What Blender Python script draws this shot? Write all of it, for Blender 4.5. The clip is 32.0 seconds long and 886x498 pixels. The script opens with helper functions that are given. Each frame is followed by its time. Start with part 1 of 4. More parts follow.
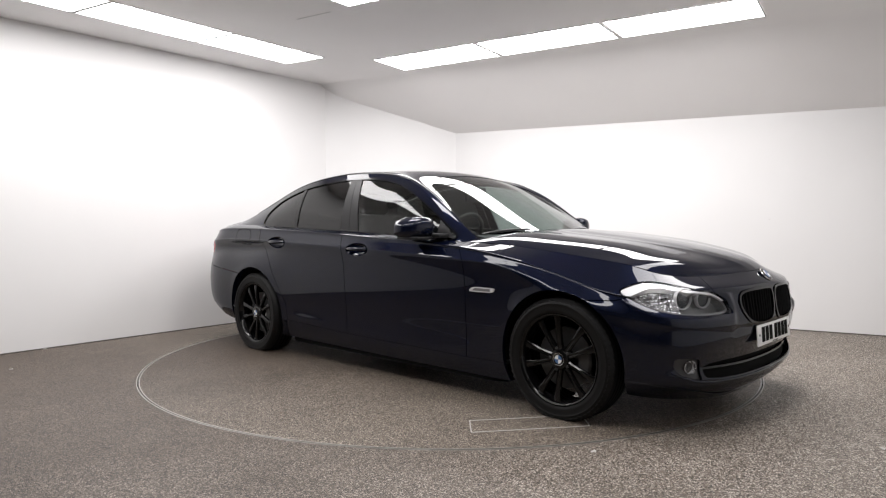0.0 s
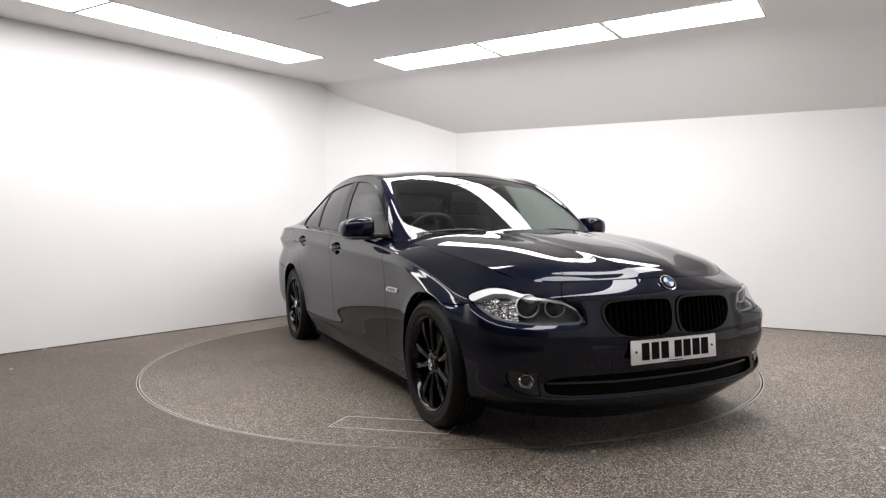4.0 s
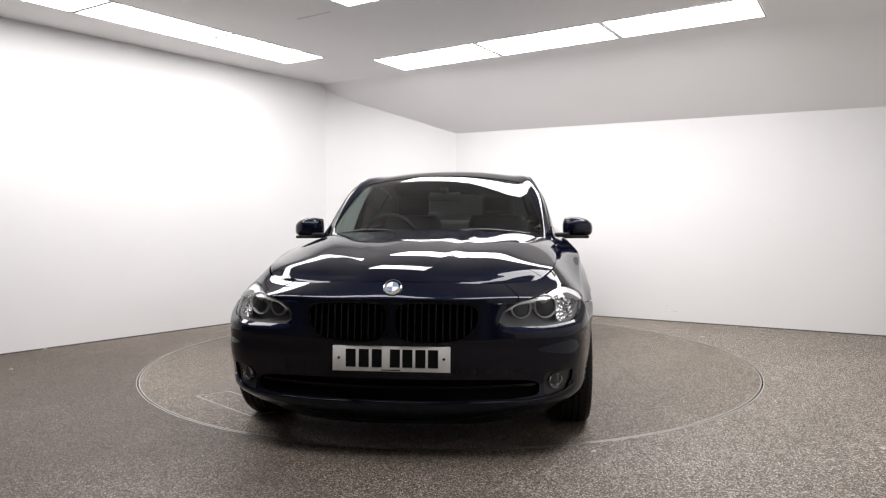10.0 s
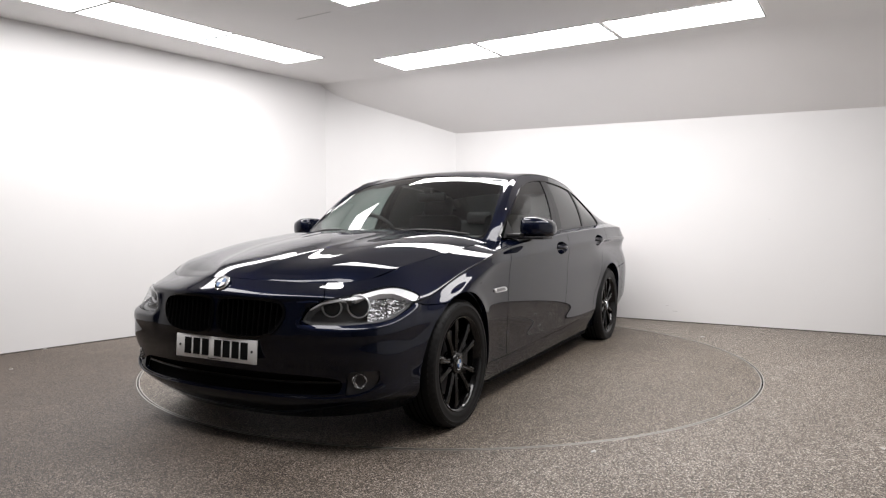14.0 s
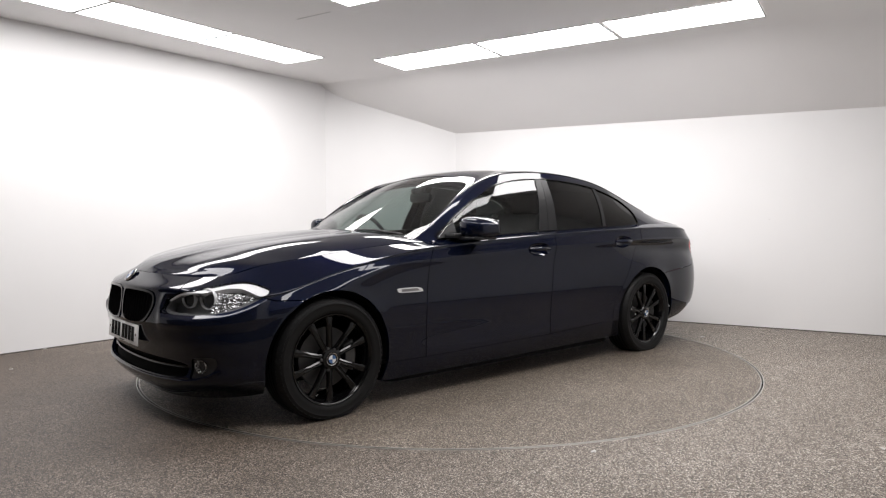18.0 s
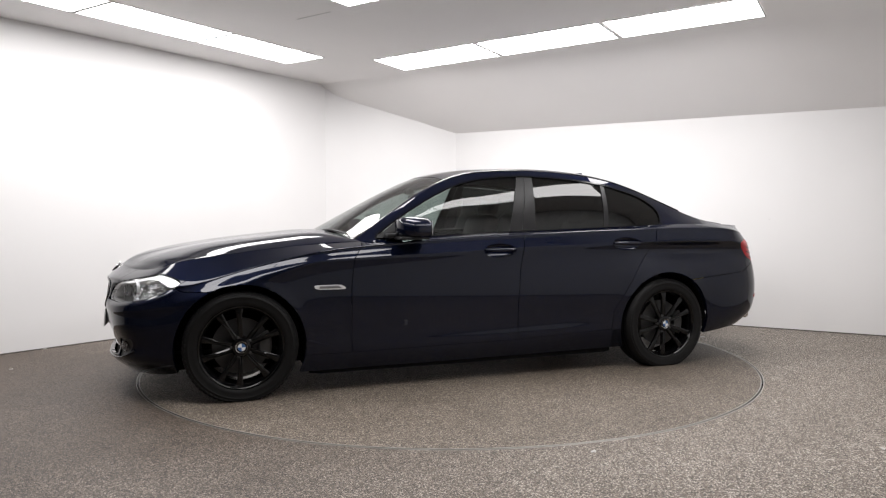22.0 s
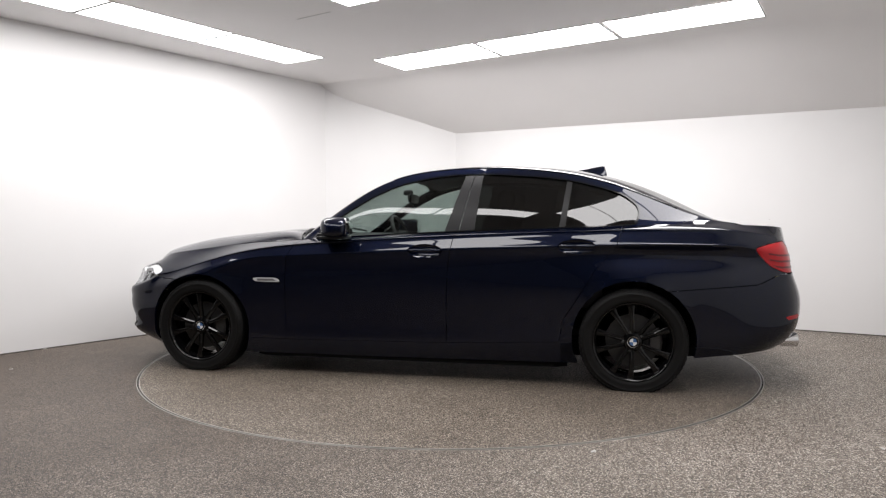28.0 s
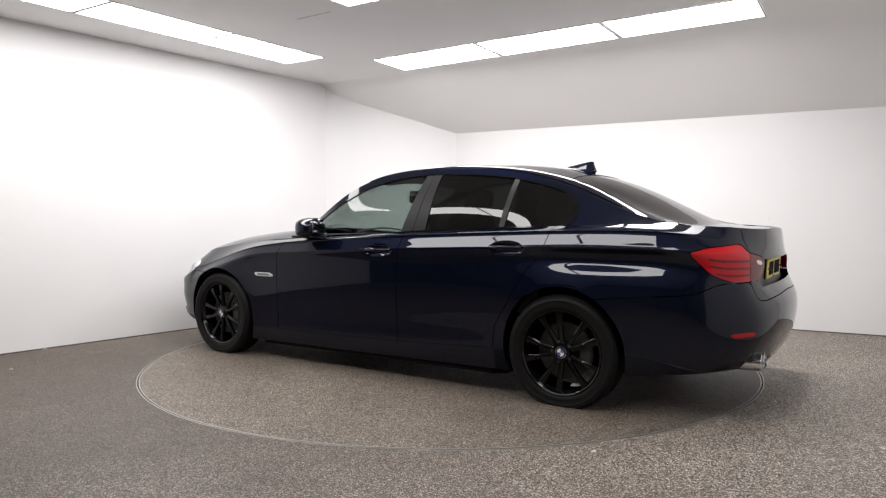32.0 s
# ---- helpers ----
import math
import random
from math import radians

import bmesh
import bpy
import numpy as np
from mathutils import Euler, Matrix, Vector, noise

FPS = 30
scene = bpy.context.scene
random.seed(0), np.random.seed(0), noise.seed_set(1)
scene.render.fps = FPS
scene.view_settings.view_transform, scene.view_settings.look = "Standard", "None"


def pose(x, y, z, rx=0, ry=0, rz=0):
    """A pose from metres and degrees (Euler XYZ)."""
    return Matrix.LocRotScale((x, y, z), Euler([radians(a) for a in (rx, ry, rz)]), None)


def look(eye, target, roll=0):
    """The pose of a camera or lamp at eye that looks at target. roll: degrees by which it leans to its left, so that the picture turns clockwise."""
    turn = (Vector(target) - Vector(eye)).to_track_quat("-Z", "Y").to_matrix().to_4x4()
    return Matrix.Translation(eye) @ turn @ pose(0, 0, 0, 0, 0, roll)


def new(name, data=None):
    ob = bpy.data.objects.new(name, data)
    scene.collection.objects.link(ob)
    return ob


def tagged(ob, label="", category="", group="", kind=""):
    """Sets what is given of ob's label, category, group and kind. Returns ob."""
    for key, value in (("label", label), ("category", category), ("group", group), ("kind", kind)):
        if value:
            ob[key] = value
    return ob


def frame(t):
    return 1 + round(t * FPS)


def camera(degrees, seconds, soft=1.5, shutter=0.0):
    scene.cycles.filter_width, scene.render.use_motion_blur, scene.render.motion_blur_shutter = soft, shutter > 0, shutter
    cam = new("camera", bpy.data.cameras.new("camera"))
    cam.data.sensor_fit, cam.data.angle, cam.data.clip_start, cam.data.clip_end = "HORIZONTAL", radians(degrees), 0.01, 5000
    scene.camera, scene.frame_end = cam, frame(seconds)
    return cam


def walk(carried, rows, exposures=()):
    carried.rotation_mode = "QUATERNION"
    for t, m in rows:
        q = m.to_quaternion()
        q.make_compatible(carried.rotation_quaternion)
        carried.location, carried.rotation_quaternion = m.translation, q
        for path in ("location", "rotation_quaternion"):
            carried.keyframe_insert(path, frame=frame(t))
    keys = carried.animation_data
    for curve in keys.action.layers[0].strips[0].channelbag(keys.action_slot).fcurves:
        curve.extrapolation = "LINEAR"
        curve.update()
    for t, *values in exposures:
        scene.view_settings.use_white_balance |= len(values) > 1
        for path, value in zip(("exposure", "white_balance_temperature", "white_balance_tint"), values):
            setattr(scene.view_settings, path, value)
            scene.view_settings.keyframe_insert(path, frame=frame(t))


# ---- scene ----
# ---------- camera: it stands still on a stand beside the turntable ----------
FOV = 66.376
EYE = (0.0, -5.3247, 1.0397)
cam = camera(FOV, 32.0, soft=1.25)
YAW, PITCH, ROLL = -0.0084, -0.0377, 0.0024
AIM = Vector((math.sin(YAW) * math.cos(PITCH), math.cos(YAW) * math.cos(PITCH), math.sin(PITCH)))
STAND = look(EYE, Vector(EYE) + AIM, math.degrees(-ROLL))
walk(cam, [(0.0, STAND), (32.0, STAND)], exposures=[(0.0, 0.0), (32.0, 0.0)])

# the turntable's steady turn, degrees at t seconds, and where the car stands on it
START_ANGLE, SPEED = -42.936, -5.3166
OFF_X, OFF_Y = -0.1344, -0.0045


def turn_pose(t, ox=0.0, oy=0.0, z=0.0):
    a = START_ANGLE + SPEED * t
    return pose(0, 0, 0, 0, 0, a) @ pose(-ox, -oy, z)


TURNS = [0.5 * i for i in range(65)]

# ---------- world and light ----------
world = bpy.data.worlds.new("world")
scene.world = world
world.use_nodes = True
world.node_tree.nodes["Background"].inputs["Color"].default_value = (0.02, 0.02, 0.022, 1)
world.node_tree.nodes["Background"].inputs["Strength"].default_value = 0.2
PANEL_GLOW = 18.2


# ---------- materials ----------
def mat(name, color, rough=0.5, metal=0.0, **kw):
    m = bpy.data.materials.new(name)
    m.use_nodes = True
    b = m.node_tree.nodes["Principled BSDF"]
    b.inputs["Base Color"].default_value = (*color, 1)
    b.inputs["Roughness"].default_value = rough
    b.inputs["Metallic"].default_value = metal
    for key, v in kw.items():
        b.inputs[key.replace("_", " ")].default_value = v
    return m


def nodes(m):
    return m.node_tree.nodes, m.node_tree.links, m.node_tree.nodes["Principled BSDF"]


def noise_tex(m, scale, detail=4, rough=0.55, space="Object"):
    n, l, b = nodes(m)
    tc = n.new("ShaderNodeTexCoord")
    t = n.new("ShaderNodeTexNoise")
    t.inputs["Scale"].default_value, t.inputs["Detail"].default_value, t.inputs["Roughness"].default_value = scale, detail, rough
    l.new(tc.outputs[space], t.inputs["Vector"])
    return t


def ramp(m, src, stops):
    n, l, b = nodes(m)
    r = n.new("ShaderNodeValToRGB")
    while len(r.color_ramp.elements) < len(stops):
        r.color_ramp.elements.new(0.5)
    for e, (p, c) in zip(r.color_ramp.elements, stops):
        e.position, e.color = p, (*c, 1)
    l.new(src, r.inputs["Fac"])
    return r


def mixc(m, fac, a, b_, mode="MIX"):
    n, l, b = nodes(m)
    x = n.new("ShaderNodeMix")
    x.data_type, x.blend_type = "RGBA", mode
    for sock, v in ((x.inputs[0], fac), (x.inputs[6], a), (x.inputs[7], b_)):
        if isinstance(v, (int, float)):
            sock.default_value = v
        elif isinstance(v, tuple):
            sock.default_value = (*v, 1)
        else:
            l.new(v, sock)
    return x.outputs[2]


def bump(m, src, strength, dist=0.01):
    n, l, b = nodes(m)
    x = n.new("ShaderNodeBump")
    x.inputs["Strength"].default_value, x.inputs["Distance"].default_value = strength, dist
    l.new(src, x.inputs["Height"])
    l.new(x.outputs[0], b.inputs["Normal"])


def wall_paint(name, color):
    m = mat(name, color, 0.55)
    n, l, b = nodes(m)
    big = noise_tex(m, 0.9, 3)
    fine = noise_tex(m, 240, 2)
    r = ramp(m, big.outputs["Fac"], [(0.3, tuple(c * 0.965 for c in color)), (0.7, color)])
    l.new(r.outputs[0], b.inputs["Base Color"])
    bump(m, fine.outputs["Fac"], 0.08, 0.002)
    return m


def stone_carpet(name, tint):
    """Resin-bound granules: brown, grey and pale chips a few millimetres across, trodden darker in broad patches."""
    m = mat(name, (0.2, 0.17, 0.14), 0.5)
    n, l, b = nodes(m)
    tc = n.new("ShaderNodeTexCoord")
    v = n.new("ShaderNodeTexVoronoi")
    v.inputs["Scale"].default_value = 228
    l.new(tc.outputs["Object"], v.inputs["Vector"])
    sep = n.new("ShaderNodeSeparateColor")
    l.new(v.outputs["Color"], sep.inputs[0])
    chips = ramp(m, sep.outputs[0], [(0.0, (0.014, 0.010, 0.008)), (0.27, (0.075, 0.057, 0.045)), (0.54, (0.178, 0.143, 0.114)), (0.78, (0.33, 0.283, 0.235)), (0.95, (0.74, 0.69, 0.63))])
    big = noise_tex(m, 1.1, 5, 0.6)
    mid = noise_tex(m, 9, 4, 0.6)
    worn = ramp(m, big.outputs["Fac"], [(0.3, (0.74, 0.72, 0.69)), (0.68, (1.0, 1.0, 1.0))])
    c = mixc(m, 1.0, chips.outputs[0], worn.outputs[0], "MULTIPLY")
    worn2 = ramp(m, mid.outputs["Fac"], [(0.32, (0.85, 0.84, 0.83)), (0.62, (1.0, 1.0, 1.0))])
    c = mixc(m, 1.0, c, worn2.outputs[0], "MULTIPLY")
    clump = noise_tex(m, 84, 3, 0.7)
    grit = ramp(m, clump.outputs["Fac"], [(0.34, (0.68, 0.67, 0.66)), (0.52, (0.97, 0.97, 0.97)), (0.70, (1.27, 1.26, 1.25))])
    c = mixc(m, 1.0, c, grit.outputs[0], "MULTIPLY")
    # brown trodden-in dirt on one side, deepened to stand in for weaker light there
    dist = n.new("ShaderNodeVectorMath")
    dist.operation = "DISTANCE"
    dist.inputs[1].default_value = (-2.7, -1.5, 0)
    l.new(tc.outputs["Object"], dist.inputs[0])
    wob = n.new("ShaderNodeMath")
    wob.operation, wob.inputs[1].default_value = "MULTIPLY_ADD", 2.2
    l.new(noise_tex(m, 1.6, 5, 0.6).outputs["Fac"], wob.inputs[0])
    l.new(dist.outputs["Value"], wob.inputs[2])
    dirt_and_shade = ramp(m, wob.outputs[0], [(0.0, (0.40, 0.355, 0.315)), (1.0, (1.0, 1.0, 1.0))])
    fit = n.new("ShaderNodeMapRange")
    fit.inputs["From Min"].default_value, fit.inputs["From Max"].default_value = 2.5, 4.8
    l.new(wob.outputs[0], fit.inputs["Value"])
    l.new(fit.outputs[0], dirt_and_shade.inputs["Fac"])
    c = mixc(m, 1.0, c, dirt_and_shade.outputs[0], "MULTIPLY")
    c = mixc(m, 1.0, c, tuple(1.10 * q for q in tint), "MULTIPLY")
    l.new(c, b.inputs["Base Color"])
    bump(m, v.outputs["Distance"], 0.6, 0.004)
    return m


M_WALL = wall_paint("white_wall_paint", (0.81, 0.805, 0.805))
M_CEIL = wall_paint("ceiling_paint", (0.91, 0.895, 0.89))
M_DARK = wall_paint("dark_wall_paint", (0.12, 0.12, 0.122))
M_GREY = wall_paint("grey_wall_paint", (0.53, 0.53, 0.53))
M_FLOOR = stone_carpet("stone_carpet", (1.0, 1.0, 1.0))
M_TABLE = stone_carpet("stone_carpet_turntable", (0.78, 0.755, 0.715))
M_ALU = mat("aluminium", (0.5, 0.485, 0.46), 0.45, 0.9)
M_GAP = mat("gap_black", (0.005, 0.005, 0.005), 0.85, 0.0, Specular_IOR_Level=0.08)
M_SHADOW_GAP = mat("shadow_gap", (0.09, 0.08, 0.07), 0.7)
M_SEAM = mat("ceiling_seam", (0.42, 0.41, 0.4), 0.7)
M_FRAME = mat("panel_frame", (0.5, 0.5, 0.5), 0.4)
M_GLOW = mat("led_diffuser", (0.9, 0.9, 0.9), 0.4)
_b = M_GLOW.node_tree.nodes["Principled BSDF"]
_b.inputs["Emission Color"].default_value = (1.0, 0.975, 0.975, 1)
_b.inputs["Emission Strength"].default_value = PANEL_GLOW

# weaker glow for the camera-side rows, set to balance light on the floor
M_GLOW_WEAK = M_GLOW.copy()
M_GLOW_WEAK.name = "led_diffuser_weak"
M_GLOW_WEAK.node_tree.nodes["Principled BSDF"].inputs["Emission Strength"].default_value = PANEL_GLOW * 0.6

# low glow for the added fill panels on the open side
M_GLOW_FILL = M_GLOW.copy()
M_GLOW_FILL.name = "led_diffuser_fill"
M_GLOW_FILL.node_tree.nodes["Principled BSDF"].inputs["Emission Strength"].default_value = PANEL_GLOW * 0.2
M_GLOW_WEST = M_GLOW.copy()
M_GLOW_WEST.name = "led_diffuser_west"
M_GLOW_WEST.node_tree.nodes["Principled BSDF"].inputs["Emission Strength"].default_value = PANEL_GLOW * 0.68

# car paint: dark blue metallic under clear lacquer
M_PAINT = mat("blue_paint", (0.004, 0.006, 0.03), 0.38, 0.5, Coat_Weight=1.0, Coat_Roughness=0.012, Coat_IOR=1.43, Specular_IOR_Level=0.0)
_n, _l, _bb = nodes(M_PAINT)
_bb.inputs["Specular Tint"].default_value = (0.10, 0.12, 0.25, 1)
_f = noise_tex(M_PAINT, 900, 2)
_r = ramp(M_PAINT, _f.outputs["Fac"], [(0.4, (0.0025, 0.0040, 0.0115)), (0.72, (0.0046, 0.0078, 0.0255))])
_l.new(_r.outputs[0], _bb.inputs["Base Color"])
M_BLACK = mat("black_plastic", (0.008, 0.008, 0.009), 0.42)
M_SATIN = mat("satin_black_trim", (0.010, 0.010, 0.011), 0.38, 0.0, Specular_IOR_Level=0.3)
M_GLOSSBLACK = mat("gloss_black", (0.0025, 0.0025, 0.0028), 0.09, 0.0, Specular_IOR_Level=0.36)
M_SLAT = mat("grille_slat_black", (0.004, 0.004, 0.0042), 0.3, 0.0, Specular_IOR_Level=0.14)
M_RUBBER = mat("tyre_rubber", (0.0045, 0.0045, 0.0047), 0.55, 0.0, Specular_IOR_Level=0.25)
bump(M_RUBBER, noise_tex(M_RUBBER, 120, 3).outputs["Fac"], 0.12, 0.002)
M_CHROME = mat("chrome", (0.82, 0.82, 0.83), 0.08, 1.0)
M_IRON = mat("brake_iron", (0.07, 0.07, 0.07), 0.5, 0.8)
M_WHITE = mat("plate_white", (0.9, 0.9, 0.89), 0.35)
M_YELLOW = mat("plate_yellow", (0.75, 0.6, 0.12), 0.4)
M_INK = mat("plate_ink", (0.008, 0.008, 0.008), 0.8, 0.0, Specular_IOR_Level=0.1)
M_BLUE = mat("badge_blue", (0.05, 0.13, 0.30), 0.3)
M_BADGEWHITE = mat("badge_white", (0.8, 0.8, 0.8), 0.3)
M_SEAT = mat("seat_cloth", (0.012, 0.012, 0.013), 0.8)
M_DASH = mat("dash_plastic", (0.012, 0.012, 0.013), 0.6)
M_LINER = mat("headliner", (0.10, 0.10, 0.098), 0.8)
M_RED = mat("tail_red", (0.44, 0.003, 0.008), 0.3, 0.0, Specular_IOR_Level=0.1, Coat_Weight=0.6, Coat_Roughness=0.03)
M_REDDARK = mat("tail_red_dark", (0.14, 0.002, 0.005), 0.3, 0.0, Specular_IOR_Level=0.1, Coat_Weight=0.6, Coat_Roughness=0.03)
M_AMBERCLEAR = mat("lamp_silver", (0.82, 0.82, 0.83), 0.25, 0.3)
M_FACET = mat("lamp_facet", (0.5, 0.5, 0.51), 0.16, 0.85)
_w = M_FACET.node_tree.nodes.new("ShaderNodeTexVoronoi")
_w.inputs["Scale"].default_value = 70
M_FACET.node_tree.links.new(M_FACET.node_tree.nodes.new("ShaderNodeTexCoord").outputs["Object"], _w.inputs["Vector"])
bump(M_FACET, _w.outputs["Distance"], 0.9, 0.012)
M_BROW = mat("lamp_brow", (0.88, 0.88, 0.89), 0.25, 0.1)
M_SCUFF = mat("scuff_grey", (0.6, 0.59, 0.575), 0.7)
M_RINGLIGHT = mat("lamp_ring_grey", (0.72, 0.72, 0.73), 0.3, 0.2)
M_INSERT = mat("fog_insert", (0.04, 0.04, 0.042), 0.3)
M_LAMPDARK = mat("lamp_bowl", (0.05, 0.052, 0.055), 0.15, 0.3)
M_LAMPGREY = mat("lamp_grey", (0.15, 0.15, 0.153), 0.35, 0.1)


def glass(name, color, rough=0.0, gloss=0.06):
    m = bpy.data.materials.new(name)
    m.use_nodes = True
    n, l = m.node_tree.nodes, m.node_tree.links
    n.clear()
    out = n.new("ShaderNodeOutputMaterial")
    tr = n.new("ShaderNodeBsdfTransparent")
    tr.inputs[0].default_value = (*color, 1)
    gl = n.new("ShaderNodeBsdfGlossy")
    gl.inputs["Roughness"].default_value = rough
    fw = n.new("ShaderNodeLayerWeight")
    fw.inputs["Blend"].default_value = 0.5
    pw = n.new("ShaderNodeMath")
    pw.operation, pw.inputs[1].default_value = "POWER", 5.0
    fr = n.new("ShaderNodeMath")
    fr.operation, fr.inputs[1].default_value, fr.inputs[2].default_value = "MULTIPLY_ADD", 0.92, gloss
    l.new(fw.outputs["Facing"], pw.inputs[0])
    l.new(pw.outputs[0], fr.inputs[0])
    mx = n.new("ShaderNodeMixShader")
    l.new(fr.outputs[0], mx.inputs[0])
    l.new(tr.outputs[0], mx.inputs[1])
    l.new(gl.outputs[0], mx.inputs[2])
    l.new(mx.outputs[0], out.inputs[0])
    return m


M_SCREEN = glass("windscreen_glass", (0.5, 0.56, 0.54))
M_TINT = glass("tinted_glass", (0.42, 0.48, 0.46))
M_PRIVACY = glass("privacy_glass", (0.02, 0.022, 0.022))
M_LENS = glass("clear_lens", (0.93, 0.94, 0.95), 0.0, 0.022)


# ---------- mesh helpers ----------
def link_mesh(name, verts, faces, material, parent=None, label="", smooth=False, sharp=None):
    me = bpy.data.meshes.new(name)
    me.from_pydata([tuple(map(float, v[:3])) for v in verts], [], [list(map(int, f)) for f in faces])
    me.materials.append(material)
    if smooth:
        me.polygons.foreach_set("use_smooth", [True] * len(me.polygons))
        if sharp is not None:
            att = me.attributes.new("sharp_edge", "BOOLEAN", "EDGE")
            ev = np.zeros(len(me.edges) * 2, dtype=int)
            me.edges.foreach_get("vertices", ev)
            flags = [(min(a, b), max(a, b)) in sharp for a, b in ev.reshape(-1, 2)]
            att.data.foreach_set("value", flags)
    me.update()
    ob = new(name, me)
    if parent is not None:
        ob.parent = parent
    if label:
        tagged(ob, label)
    return ob


def part(name, bm, material, parent, label="", smooth=True, angle=40):
    """One bmesh as one mesh object under a thing or a part."""
    bmesh.ops.recalc_face_normals(bm, faces=bm.faces)
    me = bpy.data.meshes.new(name)
    bm.to_mesh(me)
    bm.free()
    me.materials.append(material)
    if smooth:
        me.polygons.foreach_set("use_smooth", [True] * len(me.polygons))
        me.set_sharp_from_angle(angle=radians(angle))
    ob = new(name, me)
    if parent is not None:
        ob.parent = parent
    if label:
        tagged(ob, label)
    return ob


def box_bm(cx, cy, cz, sx, sy, sz, bevel=0.0, m=None, segs=2):
    bm = bmesh.new()
    bmesh.ops.create_cube(bm, size=1.0, matrix=Matrix.Translation((cx, cy, cz)) @ Matrix.Diagonal((sx, sy, sz, 1)))
    if bevel:
        bmesh.ops.bevel(bm, geom=list(bm.edges), offset=bevel, segments=segs, affect="EDGES", profile=0.5)
    if m is not None:
        bmesh.ops.transform(bm, matrix=m, verts=bm.verts)
    return bm


def lathe_bm(profile, segs, axis="y"):
    """Turn a profile of (radius, along) pairs about an axis."""
    bm = bmesh.new()
    rings = []
    for r, h in profile:
        ring = []
        for i in range(segs):
            a = 2 * math.pi * i / segs
            c, s = r * math.cos(a), r * math.sin(a)
            co = {"y": (c, h, s), "z": (c, s, h), "x": (h, c, s)}[axis]
            ring.append(bm.verts.new(co))
        rings.append(ring)
    for a, b in zip(rings, rings[1:]):
        for i in range(segs):
            j = (i + 1) % segs
            bm.faces.new((a[i], a[j], b[j], b[i]))
    return bm


def tube_bm(points, radius, segs=8, cap=True):
    bm = bmesh.new()
    pts = [Vector(p) for p in points]
    rings = []
    for i, p in enumerate(pts):
        d = (pts[min(i + 1, len(pts) - 1)] - pts[max(i - 1, 0)]).normalized()
        q = d.to_track_quat("Z", "Y")
        rings.append([bm.verts.new(p + q @ Vector((radius * math.cos(2 * math.pi * k / segs), radius * math.sin(2 * math.pi * k / segs), 0))) for k in range(segs)])
    for a, b in zip(rings, rings[1:]):
        for k in range(segs):
            j = (k + 1) % segs
            bm.faces.new((a[k], a[j], b[j], b[k]))
    if cap:
        bm.faces.new(rings[0][::-1])
        bm.faces.new(rings[-1])
    return bm


def slab(poly, z0, z1):
    """An upright prism over a plan polygon."""
    bm = bmesh.new()
    lo = [bm.verts.new((x, y, z0)) for x, y in poly]
    hi = [bm.verts.new((x, y, z1)) for x, y in poly]
    bm.faces.new(lo[::-1])
    bm.faces.new(hi)
    n = len(poly)
    for i in range(n):
        bm.faces.new((lo[i], lo[(i + 1) % n], hi[(i + 1) % n], hi[i]))
    return bm


# ---------- the room: a white booth with a chamfered corner and a dropped ceiling along one wall ----------
DL, DR = Vector((0.61315, 0.78996)), Vector((0.86446, -0.50270))
A = Vector((-1.4584, 2.7389))
B = Vector((0.0936, 3.1147))
CEIL = 2.680
END_L, END_R = A - DL * 8.4, B + DR * 5.3
_m = Matrix(((DR.x, DL.x), (DR.y, DL.y))).inverted() @ (END_R - END_L)
FRONT = END_L + DR * _m.x
WT = 0.12


def wall(name, p, q, top, material, label, top2=None):
    d = (q - p).normalized()
    n = Vector((-d.y, d.x)) * WT
    top2 = top if top2 is None else top2
    bm = bmesh.new()
    lo = [bm.verts.new((v.x, v.y, -0.02)) for v in (p, q, q + n, p + n)]
    hi = [bm.verts.new((v.x, v.y, h)) for v, h in ((p, top), (q, top2), (q + n, top2), (p + n, top))]
    bm.faces.new(lo), bm.faces.new(hi)
    for i in range(4):
        bm.faces.new((lo[i], lo[(i + 1) % 4], hi[(i + 1) % 4], hi[i]))
    ob = tagged(part(name, bm, material, None, smooth=False), label, "wall", kind="structure")
    # a dark strip stands in for the shadow gap where the wall meets the floor
    mid, m2 = (p + q) / 2, (p + q) / 2 - Vector((-d.y, d.x)) * 0.002
    part("shadow_gap", box_bm(0, 0, 0, (q - p).length, 0.004, 0.009, 0, pose(m2.x, m2.y, 0.0045, 0, 0, math.degrees(math.atan2(d.y, d.x)))), M_SHADOW_GAP, ob, smooth=False)
    return ob


WHITE_END = A - DL * 6.1
wall("wall_west", WHITE_END, A, CEIL + 0.05, M_WALL, "smooth white painted studio wall")
wall("wall_west_front", END_L, WHITE_END, CEIL + 0.05, M_DARK, "dark painted wall behind the camera")
wall("wall_north", A, B, CEIL + 0.05, M_WALL, "narrow white painted wall across the corner")
east = wall("wall_east", B, END_R, CEIL + 0.05, M_WALL, "smooth white painted studio wall under a lowered ceiling")
MID_R = END_R - DL * 5.9
wall("wall_south_east", END_R, MID_R, CEIL + 0.05, M_GREY, "smooth pale grey painted studio wall")
wall("wall_south", MID_R, FRONT, CEIL + 0.05, M_DARK, "dark painted wall behind the camera")
wall("wall_south_west", FRONT, END_L, CEIL + 0.05, M_DARK, "dark painted wall behind the camera")

# flat ceiling, then the slope that comes down to the east wall
FOLD = Vector((-1.494, 2.693))
NR = Vector((0.50270, 0.86446))
SLOPE_W = (B - FOLD).dot(NR)
_bm = bmesh.new()
_fl = [_bm.verts.new((v.x, v.y, CEIL)) for v in (FOLD - DR * 0.8, END_L - DR * 0.5 - DL * 0.5, FRONT - Vector((0, 0.8)), FOLD + DR * 9.6)]
